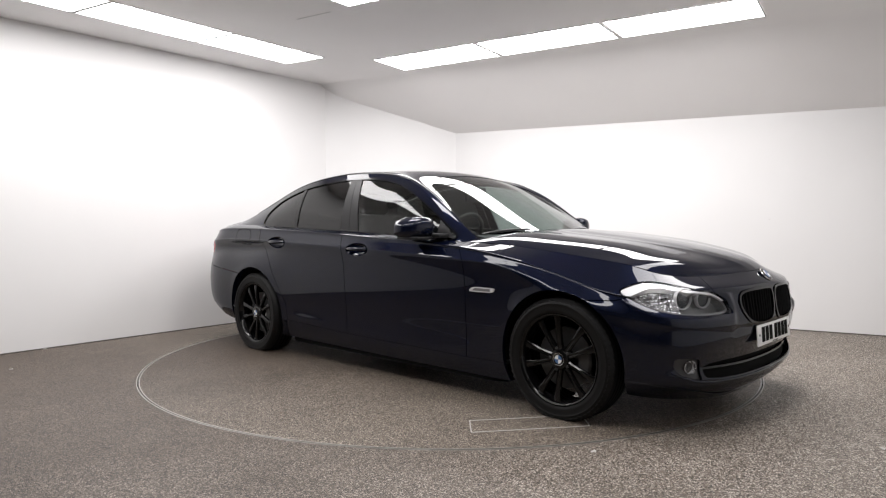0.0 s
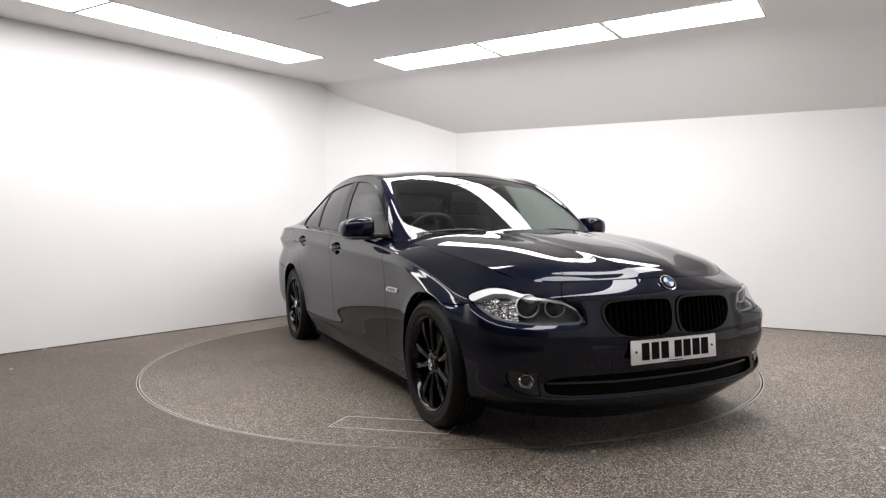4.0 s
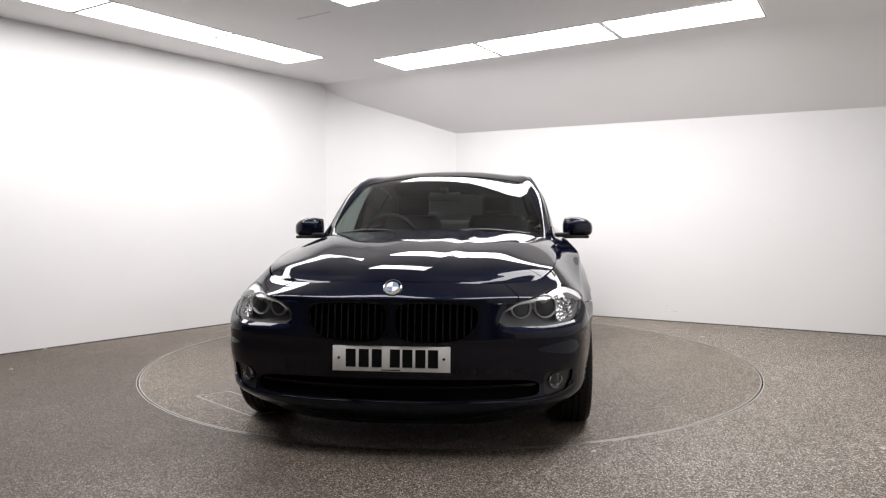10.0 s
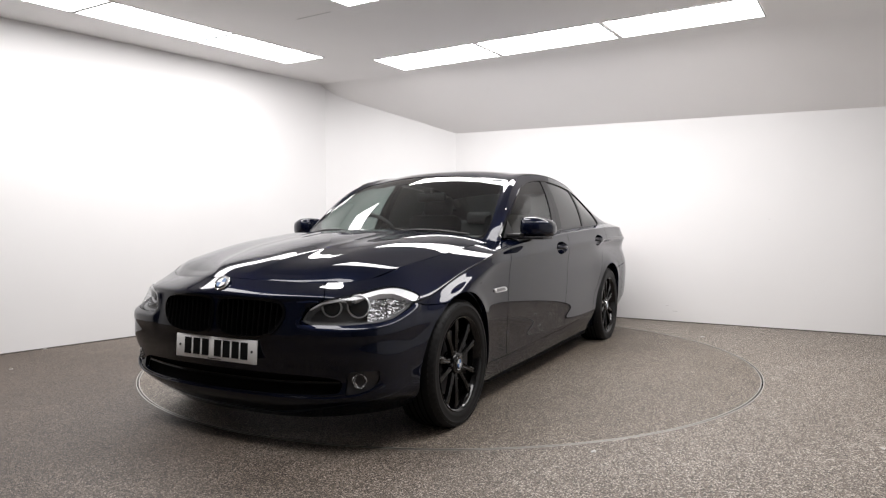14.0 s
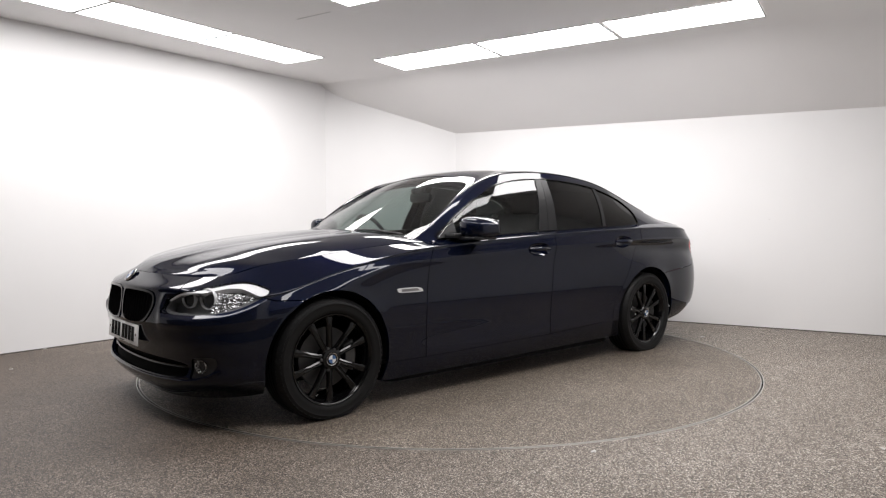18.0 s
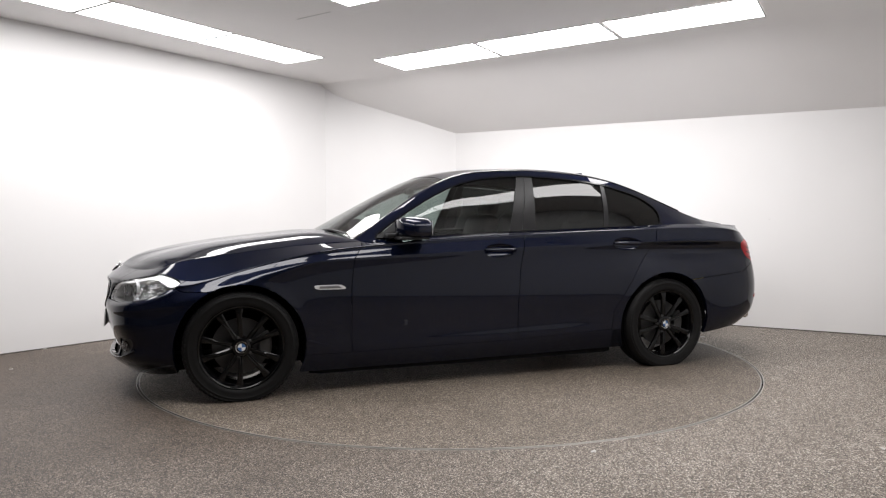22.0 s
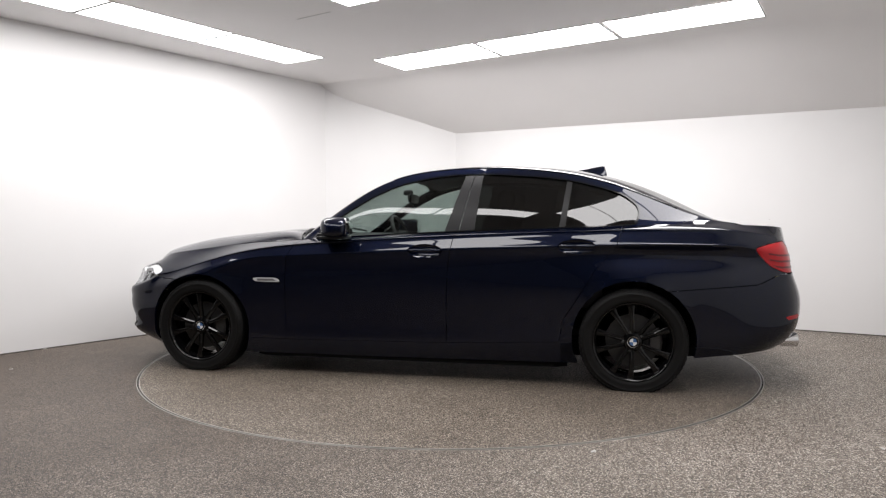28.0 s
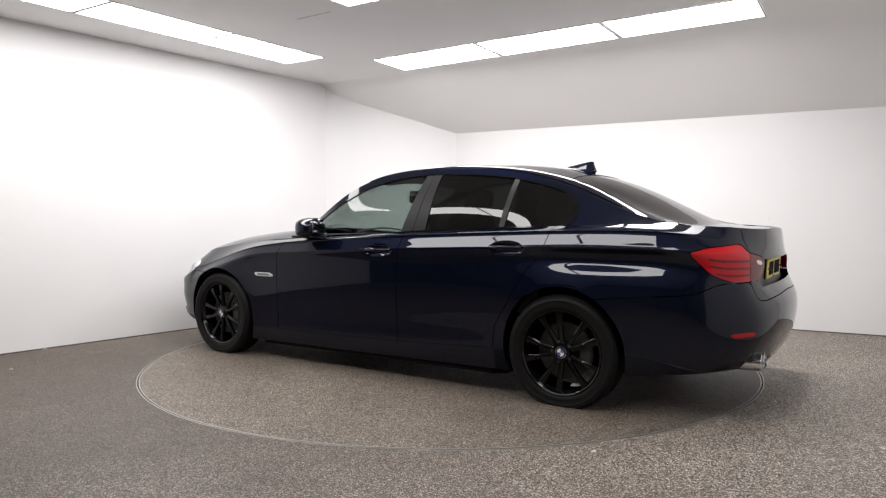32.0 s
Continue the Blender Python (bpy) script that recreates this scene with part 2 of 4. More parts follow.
# beside the corner the slope drops at once; further along it bends down gently from the flat part
_prof = [(0.0, CEIL, CEIL), (0.05, 2.640, 2.675), (0.13, 2.555, 2.655), (0.30, 2.452, 2.580), (0.45, 2.375, 2.495), (0.6, 2.305, 2.400), (0.78, 2.235, 2.285), (1.0, 2.172, 2.145), (1.08, 2.15, 2.095)]
_along = [-0.8, 0.0, 0.8, 1.8, 3.2, 9.6]
_rows = []
for w, z0, z1 in _prof:
    row = []
    for d in _along:
        f = min(1.0, max(0.0, (d - 0.0) / 1.8))
        f = f * f * (3 - 2 * f)
        q = FOLD + DR * d + NR * (w * SLOPE_W)
        end = 2.182 - 0.01466 * (d + 0.8)   # height of its lower edge at the east wall
        drop = (CEIL - (z0 + (z1 - z0) * f)) / (CEIL - (2.172 + (2.145 - 2.172) * f))
        row.append(_bm.verts.new((q.x, q.y, CEIL - (CEIL - end) * drop)) if w else (_fl[0] if d == -0.8 else _fl[3] if d == 9.6 else _bm.verts.new((q.x, q.y, CEIL))))
    _rows.append(row)
_bm.faces.new([_fl[0], _fl[1], _fl[2], _fl[3]] + _rows[0][-2:0:-1])
for p, q in zip(_rows, _rows[1:]):
    for i in range(len(_along) - 1):
        _bm.faces.new((p[i], p[i + 1], q[i + 1], q[i]))
tagged(part("ceiling", _bm, M_CEIL, None, smooth=True, angle=20), "pale grey ceiling that slopes down to the east wall", "ceiling", kind="structure")

# floor with a round opening, and the turntable in it
RING = 2.2455
_bm = bmesh.new()
_seg = 160
_rings = []
for r in (RING + 0.010, 3.2, 5.5, 11.0):
    _rings.append([_bm.verts.new((r * math.cos(2 * math.pi * i / _seg), r * math.sin(2 * math.pi * i / _seg), 0)) for i in range(_seg)])
_dn = [_bm.verts.new((v.co.x, v.co.y, -0.03)) for v in _rings[0]]
for a, b in zip([_dn] + _rings, _rings):
    for i in range(_seg):
        j = (i + 1) % _seg
        _bm.faces.new((a[i], b[i], b[j], a[j]))
tagged(part("floor", _bm, M_FLOOR, None, smooth=False), "brown-grey speckled stone-resin floor, worn darker in patches", "floor", kind="structure")
_bm = lathe_bm([(RING - 0.05, -0.035), (RING + 0.06, -0.035)], 96, "z")
tagged(part("turntable_pit", _bm, M_GAP, None, smooth=False), "dark gap under the turntable's edge", "pit", kind="structure")
_bm = lathe_bm([(RING + 0.0045, -0.03), (RING + 0.0045, 0.0012), (RING + 0.011, 0.0012), (RING + 0.011, -0.03)], 160, "z")
tagged(part("turntable_trim", _bm, M_ALU, None, smooth=False), "thin aluminium ring round the turntable opening", "trim", kind="structure")

turntable = tagged(new("turntable"), "round motor turntable, brown-grey stone resin with a metal rim", "turntable")
_bm = bmesh.new()
_top = [_bm.verts.new(((RING - 0.011) * math.cos(2 * math.pi * i / _seg), (RING - 0.011) * math.sin(2 * math.pi * i / _seg), 0.0)) for i in range(_seg)]
_bot = [_bm.verts.new((v.co.x, v.co.y, -0.033)) for v in _top]
_bm.faces.new(_top)
for i in range(_seg):
    _bm.faces.new((_bot[i], _bot[(i + 1) % _seg], _top[(i + 1) % _seg], _top[i]))
part("deck", _bm, M_TABLE, turntable, smooth=False)
_bm = lathe_bm([(RING - 0.0115, -0.03), (RING - 0.0115, 0.0012), (RING - 0.005, 0.0012), (RING - 0.005, -0.03)], 160, "z")
part("rim", _bm, M_ALU, turntable, "thin aluminium edge strip", smooth=False)

# a service hatch let into the deck, edged with thin metal
_h0, _hd, _hn = Vector((1.300, -1.238)), Vector((0.600, 0.800)), Vector((0.690, -0.724))
hatch = tagged(new("hatch_frame"), "pale metal edging of a service hatch")
hatch.parent = turntable
for o, dv, ln in ((_h0, _hd, 0.62), (_h0 + _hn * 0.20, _hd, 0.62), (_h0, _hn, 0.20), (_h0 + _hd * 0.62, _hn, 0.20)):
    mid = o + dv * (ln / 2)
    part("edge_strip", box_bm(0, 0, 0, ln, 0.005, 0.002, 0, pose(mid.x, mid.y, 0.0012, 0, 0, math.degrees(math.atan2(dv.y, dv.x)))), M_SCUFF, hatch, smooth=False)


# light panels: rows of flat LED panels in the ceiling
def light_panel(corner, along, across, length, width, glow=None):
    """corner: plan position of one corner; the panel runs length along and width across."""
    # the added fill panels on the open side carry this label too
    th = tagged(new("ceiling_light"), "glowing rectangular white LED ceiling panel", "ceiling light", "ceiling light panels")
    o = Vector((corner[0], corner[1]))
    a, c = Vector(along).normalized(), Vector(across).normalized()
    mid = o + a * (length / 2) + c * (width / 2)
    th.matrix_world = Matrix.Translation((mid.x, mid.y, CEIL))

    def quad(e):
        return [s - mid for s in (o + a * e + c * e, o + a * (length - e) + c * e, o + a * (length - e) + c * (width - e), o + a * e + c * (width - e))]
    e = 0.008
    bm = bmesh.new()
    outer, inner = quad(0.0), quad(e)
    vo = [bm.verts.new((v.x, v.y, -0.001)) for v in outer]
    vo2 = [bm.verts.new((v.x, v.y, -0.008)) for v in outer]
    vi2 = [bm.verts.new((v.x, v.y, -0.008)) for v in inner]
    vi = [bm.verts.new((v.x, v.y, -0.002)) for v in inner]
    for p, q in ((vo, vo2), (vo2, vi2), (vi2, vi)):
        for i in range(4):
            bm.faces.new((p[i], p[(i + 1) % 4], q[(i + 1) % 4], q[i]))
    part("frame", bm, M_FRAME, th, smooth=False)
    bm = bmesh.new()
    bm.faces.new([bm.verts.new((v.x, v.y, -0.005)) for v in inner])
    part("diffuser", bm, glow or M_GLOW, th, smooth=False)
    return th


AL, AR = Vector((0.600, 0.800)), Vector((0.8508, -0.5256))
# the row along the west wall, from its far end towards the camera
_c = Vector((-1.648, 1.652))
_al, _acr = Vector((0.592, 0.806)), Vector((0.862, -0.507))
for k in range(3):
    light_panel(_c - _al * (1.062 * k + 1.047), _al, _acr, 1.047, 0.498, M_GLOW_WEST)
# the row before the slope
_c = Vector((-0.755, 1.508))
_acr = Vector((0.53, 0.85))
for k in range(3):
    light_panel(_c + AR * (1.178 * k), AR, _acr, 1.150, 0.545)
# the two rows that close the square over the camera's side, and the single panel in the middle
for k in range(3):
    light_panel(Vector((2.15, -0.30)) - AL * (1.10 * k), -AL, AR, 1.085, 0.50, M_GLOW_WEAK)
for k in range(3):
    light_panel(Vector((-2.95, -1.20)) + AR * (1.15 * k), AR, -AL, 1.135, 0.50, M_GLOW_WEAK)
light_panel(Vector((-0.746, -0.163)), AR, -AL, 1.16, 0.54)
# three unseen fill panels on the open side, added to brighten the right
for k in range(3):
    light_panel(Vector((4.00, -0.75)) - AL * (1.10 * k), -AL, AR, 1.085, 0.50, M_GLOW_FILL)
# a seam in the plaster
_bm = box_bm(0, 0, 0, 0.36, 0.004, 0.002)
_s = part("ceiling_seam", _bm, M_SEAM, None, smooth=False)
_s.matrix_world = pose(-1.06, 0.07, CEIL - 0.001, 0, 0, -32)
tagged(_s, "fine seam line in the ceiling", "trim", kind="structure")


# scuffs on the east wall and a few chips of grit on the floor
def on_east(along, z):
    p = B + DR * along - NR * 0.0015
    return pose(p.x, p.y, z, 0, 0, math.degrees(math.atan2(DR.y, DR.x)))


for along, z, w, h in ((2.561, 0.167, 0.03, 0.004), (2.642, 0.112, 0.05, 0.005), (3.527, 1.069, 0.012, 0.006)):
    part("scuff", box_bm(0, 0, 0, w, 0.002, h, 0, on_east(along, z)), M_SCUFF, east, "faint grey scuff", smooth=False)
_bm = bmesh.new()
_rnd = random.Random(5)
for x, y in ((0.65, -2.28), (1.99, -2.24), (2.30, 0.82), (-3.38, 0.26), (-3.15, -0.53)):
    for k in range(2):
        s = 0.006 + 0.007 * _rnd.random()
        bmesh.ops.create_icosphere(_bm, subdivisions=1, radius=s, matrix=pose(x + 0.012 * k, y + 0.006 * k, 0.003, 0, 0, 90 * _rnd.random()) @ Matrix.Diagonal((1.4, 0.7, 0.45, 1)))
tagged(part("grit", _bm, M_SCUFF, None), "small pale chips of grit on the floor", "grit", kind="stuff")


# ---------- the car: smooth surfaces from a few section lines, cut into panels ----------
def spline_net(net, nu, nv, mirror_u=(False, False), mirror_v0=False, comp=0.75):
    """A smooth sheet near a net of control points (rows u, columns v). mirror: the sheet goes on mirrored past that edge (y -> -y)."""
    net = np.array(net, dtype=float)

    def pad(P, axis, m0, m1):
        P = np.moveaxis(P, axis, 0)
        flip = np.array([1, -1, 1])
        a = P[1] * flip if m0 else 2 * P[0] - P[1]
        b = P[-2] * flip if m1 else 2 * P[-1] - P[-2]
        return np.moveaxis(np.concatenate([a[None], P, b[None]]), 0, axis)

    def at_knots(P, axis, m0, m1):
        Q = np.moveaxis(pad(P, axis, m0, m1), axis, 0)
        return np.moveaxis((Q[:-2] + 4 * Q[1:-1] + Q[2:]) / 6, 0, axis)

    ctrl = net.copy()
    for _ in range(2):
        cur = at_knots(at_knots(ctrl, 0, *mirror_u), 1, mirror_v0, False)
        ctrl = ctrl + comp * (net - cur)

    def samp(P, axis, n, m0, m1):
        Q = np.moveaxis(pad(P, axis, m0, m1), axis, 0)
        k = len(Q) - 3
        t = np.linspace(0, k, n)
        i = np.minimum(t.astype(int), k - 1)
        f = (t - i)[:, None, None]
        w = [(1 - f) ** 3 / 6, (3 * f ** 3 - 6 * f ** 2 + 4) / 6, (-3 * f ** 3 + 3 * f ** 2 + 3 * f + 1) / 6, f ** 3 / 6]
        R = sum(w[j] * Q[i + j] for j in range(4))
        return np.moveaxis(R, 0, axis), t

    R, tu = samp(ctrl, 0, nu, *mirror_u)
    R, tv = samp(R, 1, nv, mirror_v0, False)
    return R, tu, tv


def grid_faces(nu, nv):
    i = np.arange(nu * nv).reshape(nu, nv)
    return np.stack([i[:-1, :-1], i[1:, :-1], i[1:, 1:], i[:-1, 1:]], -1).reshape(-1, 4)


def clip(V, F, s):
    """Cut a sheet along s = 0 and keep s < 0. V may carry extra columns; they are carried along."""
    V = np.asarray(V)
    out, new_v, cache = [], [], {}
    base = len(V)
    for f in F:
        sf = [s[i] for i in f]
        if all(x < 0 for x in sf):
            out.append(tuple(f))
            continue
        if all(x >= 0 for x in sf):
            continue
        poly = []
        for k in range(len(f)):
            a, b = f[k], f[(k + 1) % len(f)]
            sa, sb = s[a], s[b]
            if sa < 0:
                poly.append(a)
            if (sa < 0) != (sb < 0):
                key = (min(a, b), max(a, b))
                if key not in cache:
                    t = sa / (sa - sb)
                    cache[key] = base + len(new_v)
                    new_v.append(V[a] + (V[b] - V[a]) * t)
                poly.append(cache[key])
        if len(poly) >= 3:
            out.append(tuple(poly))
    V2 = np.vstack([V, np.array(new_v).reshape(-1, V.shape[1])]) if new_v else V
    used = sorted({i for f in out for i in f})
    remap = {o: n for n, o in enumerate(used)}
    return V2[used], [tuple(remap[i] for i in f) for f in out]


def fine(V, F, field, n=5, near=0.03):
    """The part of a sheet near a small shape, in smaller faces."""
    V = np.asarray(V)
    s = field(V)
    key, out_v, out_f = {}, [], []
    for f in F:
        if len(f) != 4 or min(s[i] for i in f) > near:
            continue
        a, b, c, d = (V[i] for i in f)
        ids = []
        for i in range(n + 1):
            for j in range(n + 1):
                p, q = i / n, j / n
                w = a * (1 - p) * (1 - q) + b * p * (1 - q) + c * p * q + d * (1 - p) * q
                k = tuple(np.round(w[:3], 6))
                if k not in key:
                    key[k] = len(out_v)
                    out_v.append(w)
                ids.append(key[k])
        for i in range(n):
            for j in range(n):
                e = i * (n + 1) + j
                out_f.append((ids[e], ids[e + n + 1], ids[e + n + 2], ids[e + 1]))
    return np.array(out_v), out_f


def poly_sd(P, poly):
    """Signed distance of points P (n, 2) to a closed polygon, negative inside."""
    poly = np.array(poly, dtype=float)
    d = np.full(len(P), 1e9)
    inside = np.zeros(len(P), bool)
    for a, b in zip(poly, np.roll(poly, -1, 0)):
        e, w = b - a, P - a
        t = np.clip((w @ e) / max(e @ e, 1e-12), 0, 1)
        d = np.minimum(d, np.hypot(*(w - t[:, None] * e).T))
        c = (a[1] <= P[:, 1]) != (b[1] <= P[:, 1])
        den = e[1] if abs(e[1]) > 1e-12 else 1e-12
        inside ^= c & (P[:, 0] < a[0] + (P[:, 1] - a[1]) / den * e[0])
    return np.where(inside, -d, d)


def rounded(poly, n=4, r=0.25):
    """Round a polygon's corners by corner cutting."""
    P = np.array(poly, dtype=float)
    for _ in range(n):
        Q = np.roll(P, -1, 0)
        P = np.stack([P + (Q - P) * r, Q - (Q - P) * r], 1).reshape(-1, 2)
    return P


def line_x(z, pts):
    """x of a gap line at height z, from (z, x) points."""
    zs, xs = zip(*sorted(pts))
    return np.interp(z, zs, xs)


def normals_of(V, F):
    N = np.zeros((len(V), 3))
    for f in F:
        p = V[list(f), :3]
        n = np.cross(p[1] - p[0], p[2] - p[0]) if len(f) == 3 else np.cross(p[2] - p[0], p[3] - p[1])
        for i in f:
            N[i] += n
    return N / np.maximum(np.linalg.norm(N, axis=1), 1e-12)[:, None]


def sheet(name, V, F, material, parent, label="", depth=0.014, lift=0.0, side=1, flip=False):
    """One panel from a sheet, with its edges turned inwards by depth. side -1: mirrored to the car's other flank."""
    V = np.array(V)[:, :3].copy()
    F = [tuple(f) for f in F]
    if flip:
        F = [f[::-1] for f in F]
    N = normals_of(V, F)
    if lift:
        V = V + N * lift
    count = {}
    for f in F:
        for a, b in zip(f, f[1:] + f[:1]):
            count[(a, b)] = 1
    rim = [(a, b) for a, b in count if (b, a) not in count]
    sharp = {(min(a, b), max(a, b)) for a, b in rim}
    verts, faces = list(V), list(F)
    if depth:
        idx = {}
        for a, b in rim:
            for i in (a, b):
                if i not in idx and abs(V[i][1]) > 1e-5:
                    idx[i] = len(verts)
                    verts.append(V[i] - N[i] * depth)
        for a, b in rim:
            if a in idx and b in idx:
                faces.append((b, a, idx[a], idx[b]))
    verts = np.array(verts)
    if side < 0:
        verts = verts * [1, -1, 1]
        faces = [f[::-1] for f in faces]
    return link_mesh(name, verts, faces, material, parent, label, smooth=True, sharp=sharp)


def mirror_join(V, F):
    """A half sheet and its mirror image as one sheet."""
    n = len(V)
    W = V.copy()
    W[:, 1] *= -1
    on = {i for i in range(n) if abs(V[i, 1]) < 1e-4}
    return np.vstack([V, W]), [tuple(f) for f in F] + [tuple((i if i in on else i + n) for i in f[::-1]) for f in F]


# section lines round the flank, from the front's middle to the rear's middle: seven points each, from the lower edge to the belt
FLANK = [
    [(2.150, 0, 0.130), (2.262, 0, 0.238), (2.232, 0, 0.315), (2.266, 0, 0.425), (2.284, 0, 0.545), (2.264, 0, 0.722), (2.197, 0, 0.780)],
    [(2.135, 0.280, 0.130), (2.250, 0.280, 0.238), (2.220, 0.280, 0.315), (2.254, 0.280, 0.425), (2.272, 0.280, 0.545), (2.246, 0.270, 0.716), (2.157, 0.260, 0.774)],
    [(2.060, 0.500, 0.135), (2.200, 0.545, 0.243), (2.172, 0.545, 0.318), (2.206, 0.545, 0.428), (2.218, 0.531, 0.548), (2.164, 0.527, 0.721), (2.077, 0.460, 0.764)],
    [(1.930, 0.690, 0.150), (2.092, 0.782, 0.262), (2.079, 0.784, 0.330), (2.116, 0.792, 0.430), (2.115, 0.777, 0.560), (2.028, 0.751, 0.702), (1.950, 0.650, 0.775)],
    [(1.830, 0.800, 0.175), (1.882, 0.850, 0.250), (1.898, 0.862, 0.325), (1.909, 0.872, 0.430), (1.902, 0.872, 0.580), (1.852, 0.843, 0.694), (1.815, 0.718, 0.820)],
    [(1.730, 0.865, 0.195), (1.730, 0.905, 0.240), (1.730, 0.903, 0.310), (1.730, 0.911, 0.450), (1.715, 0.912, 0.625), (1.690, 0.859, 0.717), (1.670, 0.738, 0.842)],
    [(1.440, 0.895, 0.170), (1.440, 0.915, 0.250), (1.440, 0.924, 0.340), (1.440, 0.929, 0.500), (1.430, 0.927, 0.710), (1.420, 0.864, 0.794), (1.410, 0.755, 0.874)],
    [(1.120, 0.860, 0.142), (1.120, 0.885, 0.245), (1.120, 0.895, 0.360), (1.120, 0.904, 0.550), (1.120, 0.918, 0.800), (1.110, 0.852, 0.861), (1.100, 0.765, 0.908)],
    [(0.820, 0.855, 0.142), (0.820, 0.886, 0.243), (0.820, 0.884, 0.360), (0.820, 0.897, 0.550), (0.820, 0.909, 0.823), (0.800, 0.855, 0.901), (0.780, 0.778, 0.925)],
    [(0.300, 0.855, 0.142), (0.300, 0.886, 0.248), (0.300, 0.882, 0.360), (0.300, 0.897, 0.550), (0.300, 0.910, 0.848), (0.300, 0.869, 0.936), (0.300, 0.796, 0.955)],
    [(-0.320, 0.855, 0.147), (-0.320, 0.888, 0.256), (-0.320, 0.885, 0.370), (-0.320, 0.902, 0.560), (-0.320, 0.916, 0.875), (-0.320, 0.872, 0.966), (-0.320, 0.807, 0.980)],
    [(-0.880, 0.860, 0.152), (-0.880, 0.894, 0.275), (-0.880, 0.893, 0.390), (-0.880, 0.914, 0.600), (-0.880, 0.922, 0.893), (-0.880, 0.877, 0.988), (-0.880, 0.808, 1.003)],
    [(-1.150, 0.870, 0.157), (-1.150, 0.900, 0.285), (-1.150, 0.906, 0.390), (-1.150, 0.930, 0.660), (-1.150, 0.926, 0.903), (-1.150, 0.880, 0.996), (-1.150, 0.802, 1.011)],
    [(-1.480, 0.895, 0.167), (-1.480, 0.918, 0.285), (-1.480, 0.928, 0.400), (-1.480, 0.947, 0.700), (-1.480, 0.924, 0.914), (-1.480, 0.877, 1.004), (-1.480, 0.826, 1.026)],
    [(-1.840, 0.885, 0.215), (-1.840, 0.908, 0.295), (-1.840, 0.916, 0.420), (-1.840, 0.936, 0.698), (-1.840, 0.919, 0.912), (-1.840, 0.872, 1.006), (-1.840, 0.818, 1.032)],
    [(-2.120, 0.845, 0.240), (-2.140, 0.894, 0.315), (-2.150, 0.911, 0.440), (-2.150, 0.916, 0.695), (-2.120, 0.905, 0.902), (-2.105, 0.859, 0.996), (-2.080, 0.782, 1.028)],
    [(-2.330, 0.715, 0.262), (-2.400, 0.758, 0.335), (-2.435, 0.783, 0.455), (-2.432, 0.782, 0.605), (-2.374, 0.762, 0.880), (-2.337, 0.718, 0.955), (-2.319, 0.683, 1.018)],
    [(-2.455, 0.410, 0.265), (-2.502, 0.425, 0.340), (-2.532, 0.430, 0.455), (-2.535, 0.430, 0.605), (-2.463, 0.420, 0.860), (-2.452, 0.410, 0.955), (-2.446, 0.400, 1.004)],
    [(-2.480, 0, 0.265), (-2.522, 0, 0.340), (-2.554, 0, 0.455), (-2.557, 0, 0.605), (-2.488, 0, 0.860), (-2.478, 0, 0.955), (-2.464, 0, 1.008)],
]


SHOULDER = 0.385
HAUNCH = [0, 0, 0, 0, 0, .002, .004, .005, .004, .004, .005, .009, .020, .036, .034, .016, 0, 0, 0]
SHELF = {12: (-1.15, .908, .828), 13: (-1.48, .876, .828), 14: (-1.84, .868, .826), 15: (-2.128, .862, .816),
         16: (-2.405, .788, .745), 17: (-2.470, .425, .700), 18: (-2.492, 0, .700)}   # haunch over the rear wheel; the boot face stands back above the bumper


def with_crease(k, row):
    """Adds lines that keep the shoulder crease crisp along the flank and let it fade towards nose and tail."""
    r = [np.array(p) for p in row]
    crisp = 1.0 if 7 <= k <= 15 else 0.0
    a = r[4] + (r[3] - r[4]) * (0.07 if crisp else 0.22)
    b = r[4] + (r[5] - r[4]) * (0.16 if crisp else 0.40)
    h = r[4] + (r[3] - r[4]) * (0.34 if crisp else 0.5) - np.array([0, HAUNCH[k], 0])
    if k in SHELF:
        h = np.array(SHELF[k])
    if crisp:   # the shoulder runs straight from the crease to a ledge under the glass
        top = r[5].copy()
        top[1] = r[4][1] - SHOULDER * (top[2] - r[4][2])
        b, c, e, r[5] = (r[4] + (top - r[4]) * f for f in (0.16, 0.52, 0.86, 1.0))
    else:
        c, e = (r[4] + (r[5] - r[4]) * f for f in (0.62, 0.84))
    return [r[0], r[1], r[2], r[3], h, a, r[4], b, c, e, r[5], r[6]]


NU, NV = 18 * 16 + 1, 11 * 8 + 1
FL, _tu, _tv = spline_net([with_crease(k, r) for k, r in enumerate(FLANK)], NU, NV, (True, True))
FL[0, :, 1] = FL[-1, :, 1] = 0.0
# flared lips round the wheel openings
for _hx, _r in ((1.484, .377), (-1.484, .373)):
    _dd = np.hypot(FL[:, :, 0] - _hx, FL[:, :, 2] - .312) - _r
    FL[:, :, 1] += 0.007 * np.clip(1 - np.abs(_dd) / .06, 0, 1) ** 2 * (FL[:, :, 1] > .6) * np.clip((FL[:, :, 2] - .45) / .15, 0, 1)
# run: the way round the car at bumper height, from the front's middle
_mid = FL[:, 28, :2]
RUN = np.concatenate([[0], np.cumsum(np.hypot(*np.diff(_mid, axis=0).T))])
RUN += np.interp(RUN, [.55, .81, 1.03, 1.23, 5.09, 5.38, 5.74, 6.17], [0, .022, .012, .003, .003, .009, .017, .018])   # the way along the outermost line of the bumpers
FV = np.concatenate([FL.reshape(-1, 3), np.repeat(RUN, NV)[:, None], np.tile(_tv, NU)[:, None]], 1)
FF = grid_faces(NU, NV)
# columns of FV: x, y, z, run, row

